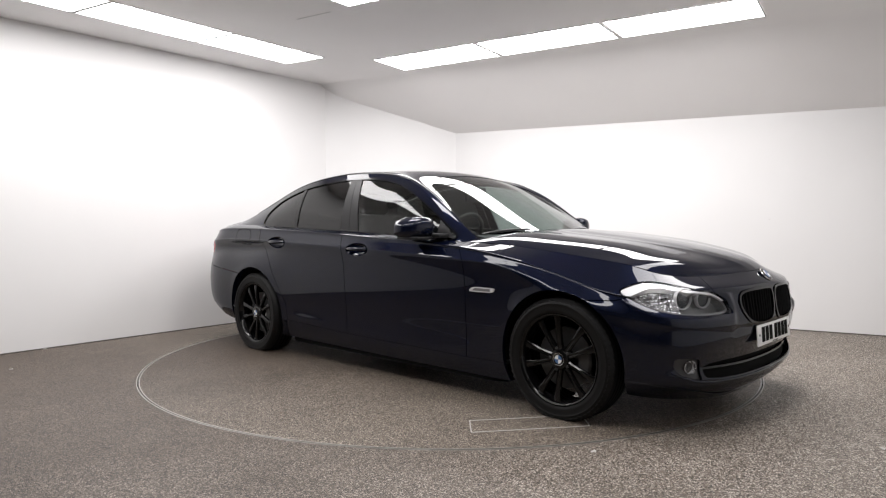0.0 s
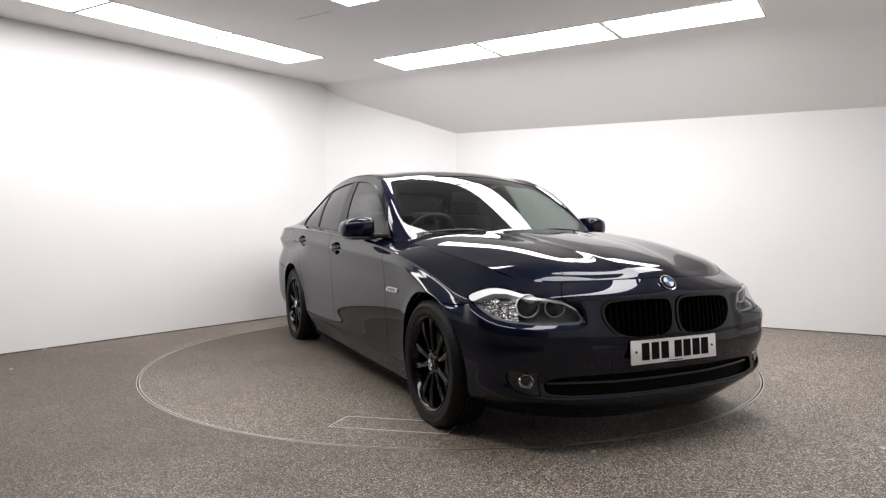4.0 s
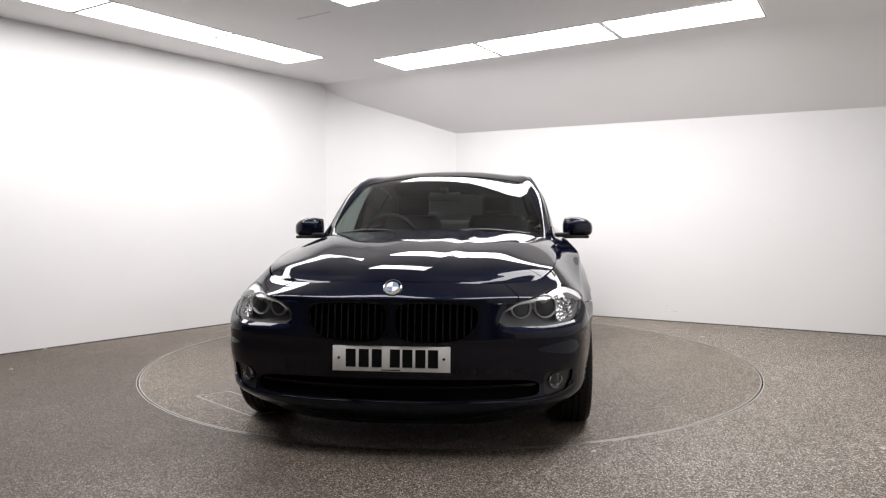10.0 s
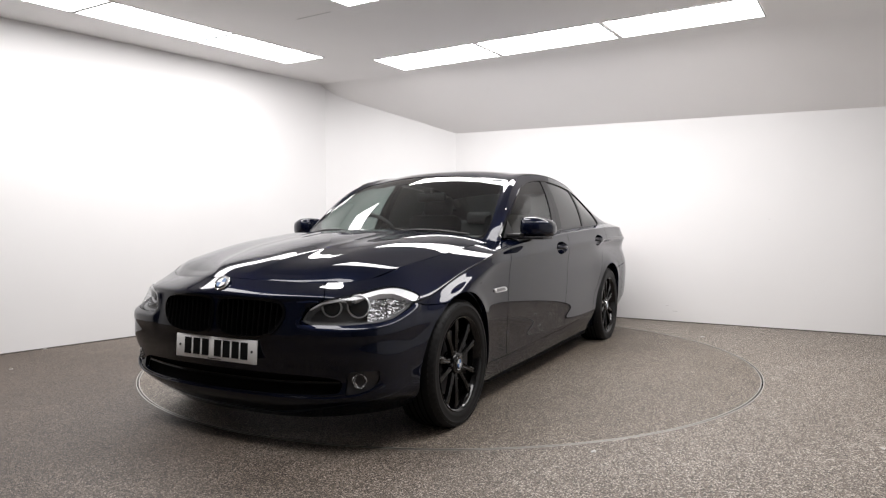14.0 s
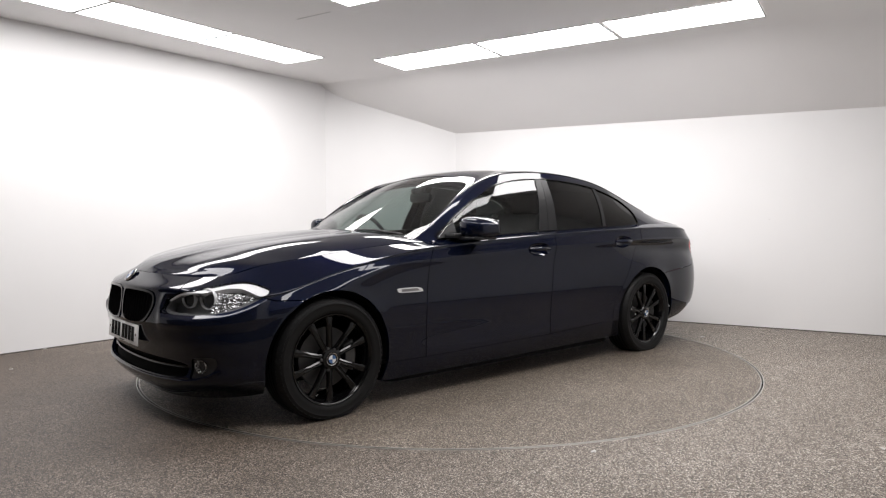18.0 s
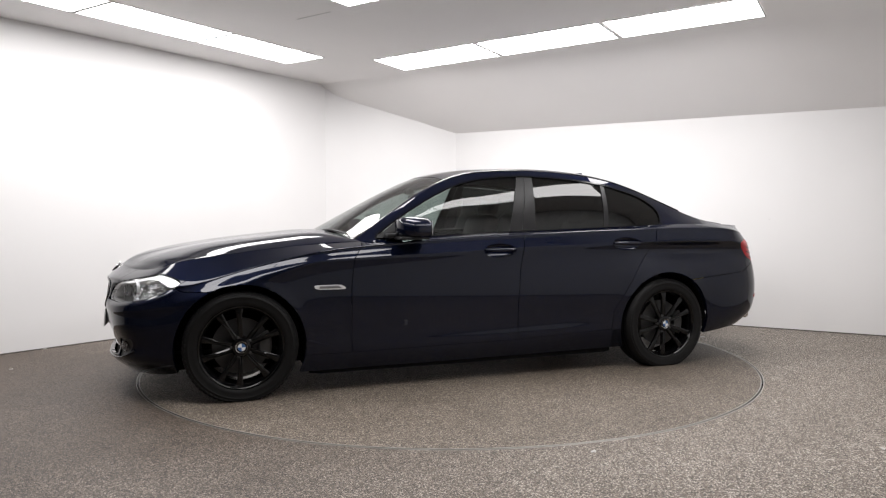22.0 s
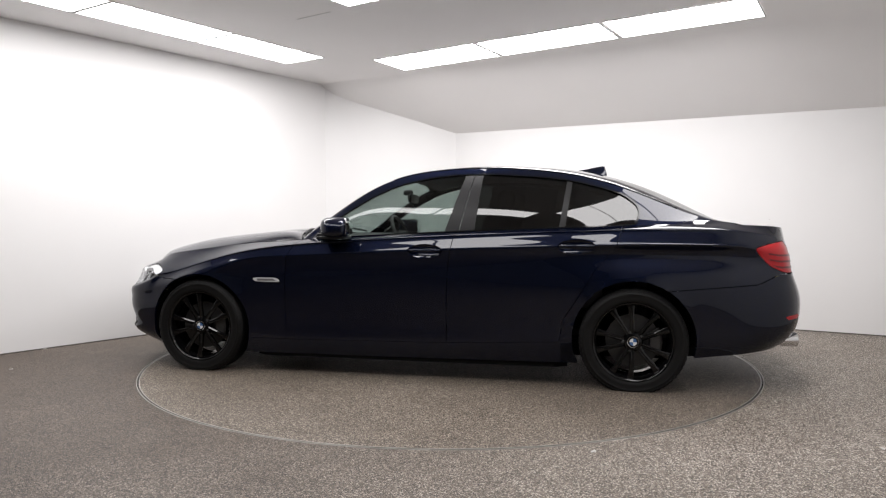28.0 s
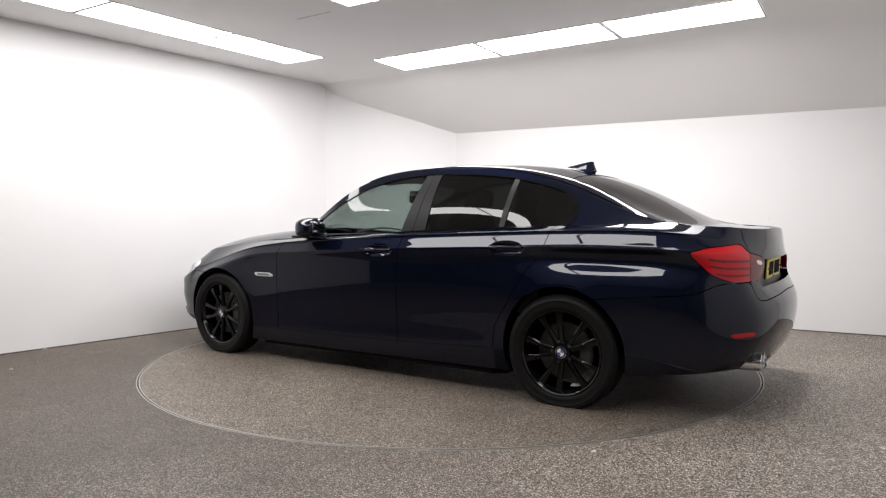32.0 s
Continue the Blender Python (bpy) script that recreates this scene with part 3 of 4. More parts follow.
# hood: rows from its front edge to the cowl, columns from the middle outwards
HOOD = [
    [(2.197, 0, .780), (2.191, .100, .779), (2.175, .200, .776), (2.116, .380, .766), (2.034, .535, .763), (1.950, .650, .775)],
    [(2.110, 0, 0.838), (2.103, 0.110, 0.837), (2.085, 0.215, 0.832), (2.025, 0.400, 0.841), (1.940, 0.575, 0.836), (1.815, 0.718, 0.820)],
    [(1.930, 0, 0.889), (1.925, 0.120, 0.888), (1.910, 0.235, 0.881), (1.850, 0.430, 0.897), (1.770, 0.610, 0.873), (1.670, 0.738, 0.842)],
    [(1.650, 0, 0.938), (1.648, 0.130, 0.937), (1.640, 0.260, 0.929), (1.580, 0.450, 0.950), (1.490, 0.640, 0.920), (1.410, 0.755, 0.874)],
    [(1.320, 0, 0.976), (1.318, 0.140, 0.975), (1.310, 0.285, 0.965), (1.250, 0.480, 0.984), (1.180, 0.660, 0.950), (1.100, 0.765, 0.908)],
    [(1.080, 0, 1.000), (1.075, 0.150, 0.999), (1.060, 0.305, 0.989), (1.000, 0.500, 1.003), (0.930, 0.670, 0.968), (0.900, 0.772, 0.922)],
    [(0.930, 0, 1.003), (0.925, 0.150, 1.002), (0.905, 0.315, 0.992), (0.850, 0.510, 0.980), (0.790, 0.680, 0.955), (0.740, 0.780, 0.928)],
]
HO, _hu, _hv = spline_net(HOOD, 97, 61, (False, False), True)
HO[:, 0, 1] = 0.0
# two raised creases run from the grille towards the windscreen pillars
_ridge = np.interp(HO[:, 0, 0], [0.9, 1.4, 1.75, 2.04, 2.19], [.315, .275, .235, .170, .098])[:, None]
_d = HO[:, :, 1] - _ridge
_d = np.where(_d > 0.012, _d - 0.006, np.clip(_d, 0, None) ** 2 / 0.024)
HO[:, :, 2] -= 0.020 * (1 - np.exp(-_d / 0.13)) * np.clip(_hu / 0.6, 0.3, 1)[:, None] * np.clip((4.9 - _hv) / 2.2, 0, 1)[None, :]
HV = np.concatenate([HO.reshape(-1, 3), np.repeat(_hu, 61)[:, None], np.tile(_hv, 97)[:, None]], 1)
HF = grid_faces(97, 61)[:, ::-1]

# top: windscreen, roof, rear window and rear deck; columns from the middle to the rail
TOP = [
    [(0.965, 0, 0.975), (0.938, 0.350, 0.948), (0.845, 0.665, 0.900), (0.700, 0.760, 0.918)],
    [(0.765, 0, 1.082), (0.738, 0.340, 1.068), (0.665, 0.655, 1.030), (0.540, 0.737, 1.071)],
    [(0.475, 0, 1.239), (0.455, 0.310, 1.227), (0.402, 0.600, 1.196), (0.300, 0.695, 1.253)],
    [(0.179, 0, 1.379), (0.163, 0.290, 1.368), (0.121, 0.555, 1.340), (0.075, 0.655, 1.348)],
    [(-0.130, 0, 1.444), (-0.135, 0.280, 1.436), (-0.145, 0.480, 1.410), (-0.150, 0.630, 1.393)],
    [(-0.550, 0, 1.461), (-0.550, 0.280, 1.454), (-0.550, 0.480, 1.435), (-0.550, 0.634, 1.411)],
    [(-0.950, 0, 1.443), (-0.950, 0.280, 1.436), (-0.945, 0.480, 1.415), (-0.940, 0.636, 1.382)],
    [(-1.270, 0, 1.396), (-1.265, 0.280, 1.389), (-1.250, 0.480, 1.366), (-1.240, 0.642, 1.326)],
    [(-1.600, 0, 1.300), (-1.590, 0.280, 1.293), (-1.560, 0.480, 1.270), (-1.520, 0.655, 1.230)],
    [(-1.900, 0, 1.157), (-1.885, 0.290, 1.149), (-1.840, 0.515, 1.127), (-1.790, 0.715, 1.111)],
    [(-2.110, 0, 1.054), (-2.090, 0.300, 1.049), (-2.040, 0.535, 1.038), (-1.980, 0.735, 1.055)],
    [(-2.230, 0, 1.028), (-2.210, 0.310, 1.024), (-2.155, 0.540, 1.016), (-2.090, 0.752, 1.039)],
    [(-2.340, 0, 1.017), (-2.315, 0.330, 1.013), (-2.255, 0.530, 1.007), (-2.180, 0.722, 1.018)],
    [(-2.464, 0, 1.008), (-2.441, 0.340, 1.004), (-2.379, 0.540, 1.003), (-2.319, 0.683, 1.018)],
]
# one more column holds the glass and roof flat until close to the rail
for k, row in enumerate(TOP):
    a, b = TOP[max(k - 1, 0)][0], TOP[min(k + 1, 13)][0]
    t = np.array((a[2] - b[2], 0, b[0] - a[0]))
    t = t / math.hypot(*t) * (1 if t[2] > 0 else -1)
    p = np.array(row[2]) * 0.38 + np.array(row[3]) * 0.62 + t * (0.011 if k < 11 else 0.003)
    row.insert(3, tuple(p))
TO, _tu2, _tv2 = spline_net(TOP, 13 * 14 + 1, 57, (False, False), True)
TO[:, 0, 1] = 0.0
TV = np.concatenate([TO.reshape(-1, 3), np.repeat(_tu2, 57)[:, None], np.tile(_tv2, 13 * 14 + 1)[:, None]], 1)
TF = grid_faces(13 * 14 + 1, 57)[:, ::-1]

# side of the cabin: from the rail down to the belt
_B = [(.690, .782, .925), (.470, .790, .944), (.240, .798, .957), (.020, .802, .966), (-.190, .806, .975), (-.550, .809, .990), (-.940, .809, 1.005),
      (-1.240, .812, 1.014), (-1.520, .824, 1.026), (-1.790, .820, 1.032), (-1.980, .798, 1.030), (-2.090, .780, 1.028)]
CABIN = []
SWELL = [.020, .020, .020, .020, .020, .020, .020, .014, .003, -.008, -.008, -.004]   # side glass bows out, the rear pillar hollows into the shoulder
for row, b, sw in zip(TOP[:12], _B, SWELL):
    t, b = np.array(row[4]), np.array(b)
    w = sw * min(1.0, max(0.0, (t[2] - b[2]) / 0.2))
    CABIN.append([t, t + (b - t) / 3 + [0, w, 0.25 * w], t + (b - t) * 2 / 3 + [0, w, 0.25 * w], b])
CA, _cu, _cv = spline_net(CABIN, 11 * 18 + 1, 43)
CV = np.concatenate([CA.reshape(-1, 3), np.repeat(_cu, 43)[:, None], np.tile(_cv, 11 * 18 + 1)[:, None]], 1)
CF = grid_faces(11 * 18 + 1, 43)[:, ::-1]


def cut(V, F, *fields):
    for f in fields:
        V, F = clip(V, F, f(V))
    return V, F


def inside(poly, cols=(3, 2), grow=0.0):
    return lambda V: poly_sd(V[:, list(cols)], poly) - grow


def outside(poly, cols=(3, 2), grow=0.0):
    return lambda V: grow - poly_sd(V[:, list(cols)], poly)


def arch(hx, r):
    return lambda V: r - np.hypot(V[:, 0] - hx, V[:, 2] - 0.312)


def behind(pts, g=0.0):   # keep x below the gap line
    return lambda V: V[:, 0] - line_x(V[:, 2], pts) + g


def ahead(pts, g=0.0):    # keep x beyond the gap line
    return lambda V: line_x(V[:, 2], pts) - V[:, 0] + g


def above(pts, g=0.0):    # keep z over a line z(x)
    xs, zs = zip(*sorted(pts))
    return lambda V: np.interp(V[:, 0], xs, zs) - V[:, 2] + g


def below(pts, g=0.0):
    xs, zs = zip(*sorted(pts))
    return lambda V: V[:, 2] - np.interp(V[:, 0], xs, zs) + g


G = 0.0024
AX = 1.484
GAP_A = [(.00, .829), (.291, .829), (.658, .830), (.819, .815), (.921, .750), (1.0, .70)]
GAP_B = [(.00, -.305), (.293, -.305), (.506, -.304), (.729, -.314), (.877, -.336), (.981, -.358), (1.02, -.365)]
GAP_C = [(.00, -1.035), (.294, -1.035), (.426, -1.052), (.539, -1.127), (.746, -1.251), (.877, -1.372), (1.009, -1.416), (1.05, -1.43)]
SILL = [(1.3, .246), (.82, .243), (.278, .250), (-.281, .256), (-.659, .271), (-1.021, .287), (-1.3, .290)]
HEADLIGHT = rounded([(.472, .590), (.500, .655), (.572, .696), (.73, .720), (.88, .746), (.96, .748), (1.03, .734), (1.105, .705), (1.05, .670), (.99, .640), (.92, .612), (.85, .600), (.71, .590)], 2, 0.22)
BUMPER_F = [(-.2, 0), (-.2, .9), (.60, .9), (.572, .698), (.500, .655), (.472, .590), (.71, .590), (.85, .600), (.92, .612), (.99, .640), (1.05, .670), (1.13, .652), (1.5, .642), (1.5, 0)]
KIDNEY = rounded([(.388, .677), (.340, .694), (.240, .701), (.060, .703), (.020, .682), (.010, .629), (.016, .566), (.045, .524), (.124, .514), (.226, .517), (.312, .529), (.366, .566), (.401, .622)], 2, 0.25)
INTAKE = rounded([(-.3, .262), (.35, .266), (.55, .272), (.652, .284), (.660, .335), (.60, .348), (.45, .354), (-.3, .356)], 2, 0.15)
FOG = rounded([(.682, .378), (.850, .388), (.848, .340), (.800, .292), (.745, .272), (.676, .262)], 2, 0.13)
BUMPER_R = [(4.2, 0), (4.2, .615), (4.63, .623), (5.15, .672), (5.26, .718), (5.33, .733), (5.500, .733), (5.530, .642), (5.60, .632), (6.4, .655), (6.4, 0)]
TAIL = rounded([(5.150, .886), (5.270, .913), (5.478, .931), (5.535, .883), (5.690, .862), (5.745, .830), (5.690, .738), (5.478, .735), (5.345, .740), (5.246, .777)], 2, 0.14)
BOOT_GAP = [(.60, 5.535), (.735, 5.505), (.88, 5.545), (.96, 5.515), (1.1, 5.50)]

car = tagged(new("car"), "dark blue four-door saloon car with black wheels, parked on the turntable", "car")

for s in (1, -1):
    # front wing
    V, F = cut(FV, FF, ahead(GAP_A, G), outside(BUMPER_F, grow=G), outside(HEADLIGHT, grow=0.002), arch(AX, .377), above(SILL, G))
    sheet("front_wing", V, F, M_PAINT, car, side=s, depth=0.025)
    # doors, each with its bowl behind the handle
    for nm, fields, hx, hz in (("front_door", (behind(GAP_A, G), ahead(GAP_B, G)), -.163, .860), ("rear_door", (behind(GAP_B, G), ahead(GAP_C, G), arch(-AX, .373)), -1.140, .893)):
        ell = lambda V: 0.05 * (np.hypot((V[:, 0] - hx) / .118, (V[:, 2] - hz) / .046) - 1)
        V0, F0 = cut(FV, FF, above(SILL, G), *fields)
        V, F = cut(V0, F0, lambda V: -ell(V))
        door = sheet(nm, V, F, M_PAINT, car, side=s)
        V, F = cut(V0, F0, ell)
        q = np.clip(1 - np.hypot((V[:, 0] - hx) / .118, (V[:, 2] - hz) / .046) ** 2, 0, 1)
        V = V.copy()
        V[:, 1] -= 0.030 * q ** 0.8
        sheet("handle_bowl", V, F, M_PAINT, door, side=s, depth=0)
        y0 = float(V[:, 1].max())
        bm = bmesh.new()
        rings = []
        for i in range(15):
            f = -1 + 2 * i / 14
            half = 0.0125 * (1 - 0.35 * f * f)
            rings.append([bm.verts.new((hx + f * .108, s * (y0 + .022 - .024 * f * f + .009 * math.cos(a)), hz + .004 + half * math.sin(a))) for a in [k * math.pi / 5 for k in range(10)]])
        for a, b in zip(rings, rings[1:]):
            for k in range(10):
                bm.faces.new((a[k], a[(k + 1) % 10], b[(k + 1) % 10], b[k]))
        bm.faces.new(rings[0]), bm.faces.new(rings[-1])
        part("door_handle", bm, M_PAINT, door, "painted bar handle")
    # sill between the wheels
    V, F = cut(FV, FF, below(SILL, 0.0), arch(AX, .377), arch(-AX, .373), lambda V: V[:, 0] - AX, lambda V: -AX - V[:, 0])
    sheet("sill", V, F, M_PAINT, car, side=s)
    # rear quarter, lamp and fuel flap left out of it
    FLAP = rounded([(-1.780, .998), (-1.575, .998), (-1.530, .940), (-1.530, .868), (-1.700, .868), (-1.760, .905)], 2, 0.2)
    fields = [behind(GAP_C, G), outside(BUMPER_R, grow=G), outside(TAIL, grow=0.002), arch(-AX, .373), lambda V: V[:, 3] - line_x(V[:, 2], BOOT_GAP) + G]
    V, F = cut(FV, FF, *fields)
    if s < 0:
        Vf, Ff = cut(V, F, inside(FLAP, (0, 2), -0.002))
        sheet("fuel_flap", Vf, Ff, M_PAINT, car, side=s)
        V, F = cut(V, F, outside(FLAP, (0, 2), 0.002))
    sheet("rear_quarter", V, F, M_PAINT, car, side=s, depth=0.025)
    # side of the cabin
    DLO = rounded([(.690, .940), (.511, 1.072), (.279, 1.213), (.084, 1.303), (-.111, 1.351), (-.307, 1.373), (-.50, 1.378), (-.704, 1.368), (-.904, 1.352), (-1.105, 1.325), (-1.307, 1.274), (-1.435, 1.228),
                   (-1.520, 1.158), (-1.532, 1.100), (-1.500, 1.016), (-1.24, 1.0105), (-.94, 1.0005), (-.55, .986), (-.19, .971), (.24, .953), (.47, .940)], 1, 0.2)
    V, F = cut(CV, CF, outside(DLO, (0, 2)))
    sheet("cabin_frame", V, F, M_PAINT, car, side=s, depth=0.01)
    V, F = cut(CV, CF, inside(DLO, (0, 2), 0.0))
    Vt, Ft = cut(V, F, outside(DLO, (0, 2), -0.011))
    sheet("window_trim", Vt, Ft, M_GLOSSBLACK, car, "gloss black window trim", side=s, depth=0.01, lift=0.003)
    FRONT_PANE = [(.66, .93), (.60, 1.3), (-.20, 1.5), (-.445, 1.5), (-.401, 1.363), (-.282, .994), (-.262, .93)]
    REAR_PANE = [(-.468, .95), (-.474, 1.006), (-.514, 1.367), (-.53, 1.5), (-1.100, 1.5), (-1.077, 1.324), (-1.030, 1.011), (-1.02, .95)]
    QUARTER_PANE = [(-1.052, .95), (-1.062, 1.011), (-1.105, 1.324), (-1.13, 1.5), (-1.7, 1.5), (-1.7, .95)]
    Vp, Fp = cut(V, F, inside(DLO, (0, 2), -0.013))
    for poly, m, lab in ((FRONT_PANE, M_TINT, "green-tinted side window"), (REAR_PANE, M_PRIVACY, "dark privacy side window"), (QUARTER_PANE, M_PRIVACY, "dark privacy quarter window")):
        Vg, Fg = cut(Vp, Fp, inside(poly, (0, 2)))
        g = sheet("side_window", Vg, Fg, m, car, lab, side=s, depth=0, lift=-0.006)
        g.visible_shadow = False
    Vb, Fb = cut(Vp, Fp, *[outside(p, (0, 2), -0.003) for p in (FRONT_PANE, REAR_PANE, QUARTER_PANE)])
    JOIN = [(.979, -.371), (1.371, -.459)]
    for nm, fs in (("pillar_cover", (lambda V: -V[:, 0],)), ("pillar_cover", (lambda V: V[:, 0], ahead(JOIN, 0.0018))), ("pillar_cover", (behind(JOIN, 0.0018), lambda V: -.75 - V[:, 0])), ("window_bar", (lambda V: V[:, 0] + .75,))):
        Vx, Fx = cut(Vb, Fb, *fs)
        if len(Fx) > 6:
            sheet(nm, Vx, Fx, M_SATIN, car, "satin black pillar cover", side=s, depth=0.008)
    # side lamp on the wing
    IND = rounded([(1.066, .669), (.900, .669), (.872, .655), (.866, .640), (1.050, .642)], 2, 0.15)
    V, F = cut(*fine(FV, FF, inside(IND, (0, 2))), inside(IND, (0, 2)))
    ind = sheet("side_indicator", V, F, M_AMBERCLEAR, car, "slim chrome side indicator", side=s, lift=0.007, depth=0.012)
    _il = inside([(1.03, .663), (.915, .663), (.89, .648), (1.03, .648)], (0, 2))
    V, F = cut(*fine(FV, FF, _il), _il)
    sheet("lens", V, F, M_LAMPGREY, ind, side=s, lift=0.009, depth=0.004)

# front bumper with its openings
V, F = cut(FV, FF, inside(BUMPER_F, grow=-G), outside(HEADLIGHT, grow=0.002), arch(AX, .377), outside(KIDNEY), outside(INTAKE), outside(FOG), lambda V: 1.0 - V[:, 0])
V[np.abs(V[:, 1]) < 1e-4, 1] = 0
_q = poly_sd(V[:, [3, 2]], HEADLIGHT)
_out = 0.013 * np.clip(_q / 0.026, 0, 1) * np.clip(1 - (_q - 0.030) / 0.12, 0, 1) ** 1.5 * (V[:, 2] < .69) * np.clip((V[:, 3] - .44) / .04, 0, 1) * np.clip((1.10 - V[:, 3]) / .05, 0, 1)
V[:, :3] += normals_of(V, F) * _out[:, None]
bumper = sheet("front_bumper", *mirror_join(V, F), M_PAINT, car, depth=0.02)
V, F = cut(FV, FF, inside(INTAKE, grow=0.01))
V[np.abs(V[:, 1]) < 1e-4, 1] = 0
sheet("lower_grille", *mirror_join(V, F), M_GAP, bumper, "black mesh lower air intake", lift=-0.035, depth=0)
_bl = inside([(-.2, .310), (.30, .312), (.64, .322), (.64, .331), (.30, .321), (-.2, .319)])
V, F = cut(*fine(FV, FF, _bl), _bl)
V[np.abs(V[:, 1]) < 1e-4, 1] = 0
sheet("grille_blade", *mirror_join(V, F), M_GLOSSBLACK, bumper, lift=-0.012, depth=0.02)

# the crisp upper edge of the chin, running up beside the fog lamps
_pts = []
for r in np.linspace(-.865, .865, 75):
    col = FL[int(np.argmin(np.abs(RUN - abs(r)))), :44]
    z = float(np.interp(abs(r), [0, .40, .60, .70, .78, .865], [.250, .252, .258, .268, .286, .322]))
    _pts.append((float(np.interp(z, col[:, 2], col[:, 0])) - .001, math.copysign(float(np.interp(z, col[:, 2], col[:, 1])), r), z))
part("chin_edge", tube_bm(_pts, .0075), M_PAINT, bumper)

_fr = FV[(FV[:, 3] < 1.15)]


def nose(y, z, off=0.0):
    """A point on the front surface over (y, z), and the outward normal there."""
    d = (np.abs(_fr[:, 1] - abs(y)) ** 2 + (_fr[:, 2] - z) ** 2)
    k = np.argsort(d)[:4]
    w = 1 / (d[k] + 1e-6)
    x = float((w @ _fr[k, 0]) / w.sum())
    return Vector((x + off, y, z))


for s in (1, -1):
    # kidney grille: frame, dark back, upright slats
    V, F = cut(*fine(FV, FF, inside(KIDNEY)), inside(KIDNEY, grow=0.004), outside(KIDNEY, grow=-0.009))
    kid = sheet("kidney_grille", V, F, M_GLOSSBLACK, car, "gloss black kidney grille with upright slats", lift=0.006, depth=0.03, side=s)
    V, F = cut(FV, FF, inside(KIDNEY, grow=0.002))
    sheet("grille_back", V, F, M_GAP, kid, lift=-0.05, depth=0, side=s)
    for k in range(12):
        run = 0.042 + 0.0305 * k
        i = int(np.argmin(np.abs(RUN - run)))
        col = FL[i]
        sel = [p for p in col if poly_sd(np.array([[run, p[2]]]), KIDNEY)[0] < -0.004]
        if len(sel) < 3:
            continue
        bm = bmesh.new()
        rows = []
        for p in sel:
            y = s * float(np.interp(run, RUN, FL[:, 20, 1]))
            rows.append([bm.verts.new((p[0] + dx, y + dy, p[2])) for dx, dy in ((-.004, -.0035), (-.001, 0), (-.004, .0035), (-.034, .0025), (-.034, -.0025))])
        for a, b in zip(rows, rows[1:]):
            for j in range(5):
                bm.faces.new((a[j], a[(j + 1) % 5], b[(j + 1) % 5], b[j]))
        part("slat", bm, M_SLAT, kid)
    # headlight: grey housing, silver brow and side reflector, two ringed lamps, clear lens
    V, F = cut(FV, FF, inside(HEADLIGHT, grow=0.0))
    lamp = sheet("headlight", V, F, M_LAMPGREY, car, "clear twin-ring headlight with silver brow", lift=-0.075, depth=0, side=s)
    Vb, Fb = cut(V, F, outside(HEADLIGHT, grow=-0.012))
    sheet("housing_wall", Vb, Fb, M_LAMPGREY, lamp, lift=-0.020, depth=0.06, side=s)
    _br = inside([(.485, .640), (.572, .680), (.73, .700), (.86, .722), (.93, .720), (.985, .700), (1.04, .676), (1.2, .68), (.9, .80), (.56, .74), (.46, .68)])
    Vb, Fb = cut(*fine(FV, FF, _br, 4), _br, inside(HEADLIGHT, grow=-0.005))
    sheet("brow", Vb, Fb, M_BROW, lamp, "silver brow strip", lift=-0.006, depth=0.03, side=s)
    for r0, r1, dz in ((.800, .846, 0), (.850, .895, 1), (.899, .94, 0), (.944, .99, 1), (.994, 1.04, 0)):
        Vb, Fb = cut(V, F, inside([(r0 + .015, .56), (r1 + .015, .56), (r1 - .01, .716), (r0 - .01, .716)]), inside(HEADLIGHT, grow=-0.012))
        if len(Fb):
            sheet("reflector", Vb, Fb, M_FACET, lamp, lift=-0.030 - 0.008 * dz, depth=0.015, side=s)
    for y, z, r in ((.672, .664, .054), (.562, .660, .047)):
        c = nose(s * y, z)
        ax = Matrix.Translation(c + Vector((-.052, 0, 0))) @ pose(0, 0, 0, 0, 0, s * 20)
        bm = lathe_bm([(r, -.012), (r, .004), (r - .0015, .0065), (r - .0040, .0065), (r - .0055, .004), (r - .006, -.01)], 40, "x")
        bmesh.ops.transform(bm, matrix=ax, verts=bm.verts)
        part("lamp_ring", bm, M_RINGLIGHT, lamp, "pale ring")
        bm = lathe_bm([(r - .005, -.006), (r * .8, .000), (r * .5, .006), (.001, .009)], 32, "x")
        bmesh.ops.transform(bm, matrix=ax, verts=bm.verts)
        part("projector", bm, M_LAMPDARK, lamp)
    g = sheet("lens", V, F, M_LENS, lamp, "clear lens", depth=0.004, lift=-0.001, side=s)
    g.visible_shadow = False
    # washer cap under the headlight
    V, F = cut(FV, FF, inside(rounded([(.745, .578), (.640, .582), (.622, .556), (.728, .556)], 2, 0.2)))
    sheet("washer_cap", V, F, M_PAINT, bumper, lift=0.003, depth=0.006, side=s)
    # fog lamp
    V, F = cut(FV, FF, inside(FOG, grow=-0.002))
    fog = sheet("fog_lamp", V, F, M_INSERT, bumper, "round fog lamp in a dark insert", lift=-0.012, depth=0.02, side=s)
    c = nose(s * .712, .338, -.010)
    ax = Matrix.Translation(c) @ pose(0, 0, 0, 0, 0, s * 30)
    bm = lathe_bm([(.034, -.03), (.034, .010), (.031, .012), (.029, .004), (.018, -.006), (.001, -.010)], 32, "x")
    bmesh.ops.transform(bm, matrix=ax, verts=bm.verts)
    part("bulb_housing", bm, M_FACET, fog, "chrome fog lamp bowl")
    bm = lathe_bm([(.030, .012), (.02, .017), (.001, .019)], 32, "x")
    bmesh.ops.transform(bm, matrix=ax, verts=bm.verts)
    part("lens", bm, M_LENS, fog).visible_shadow = False

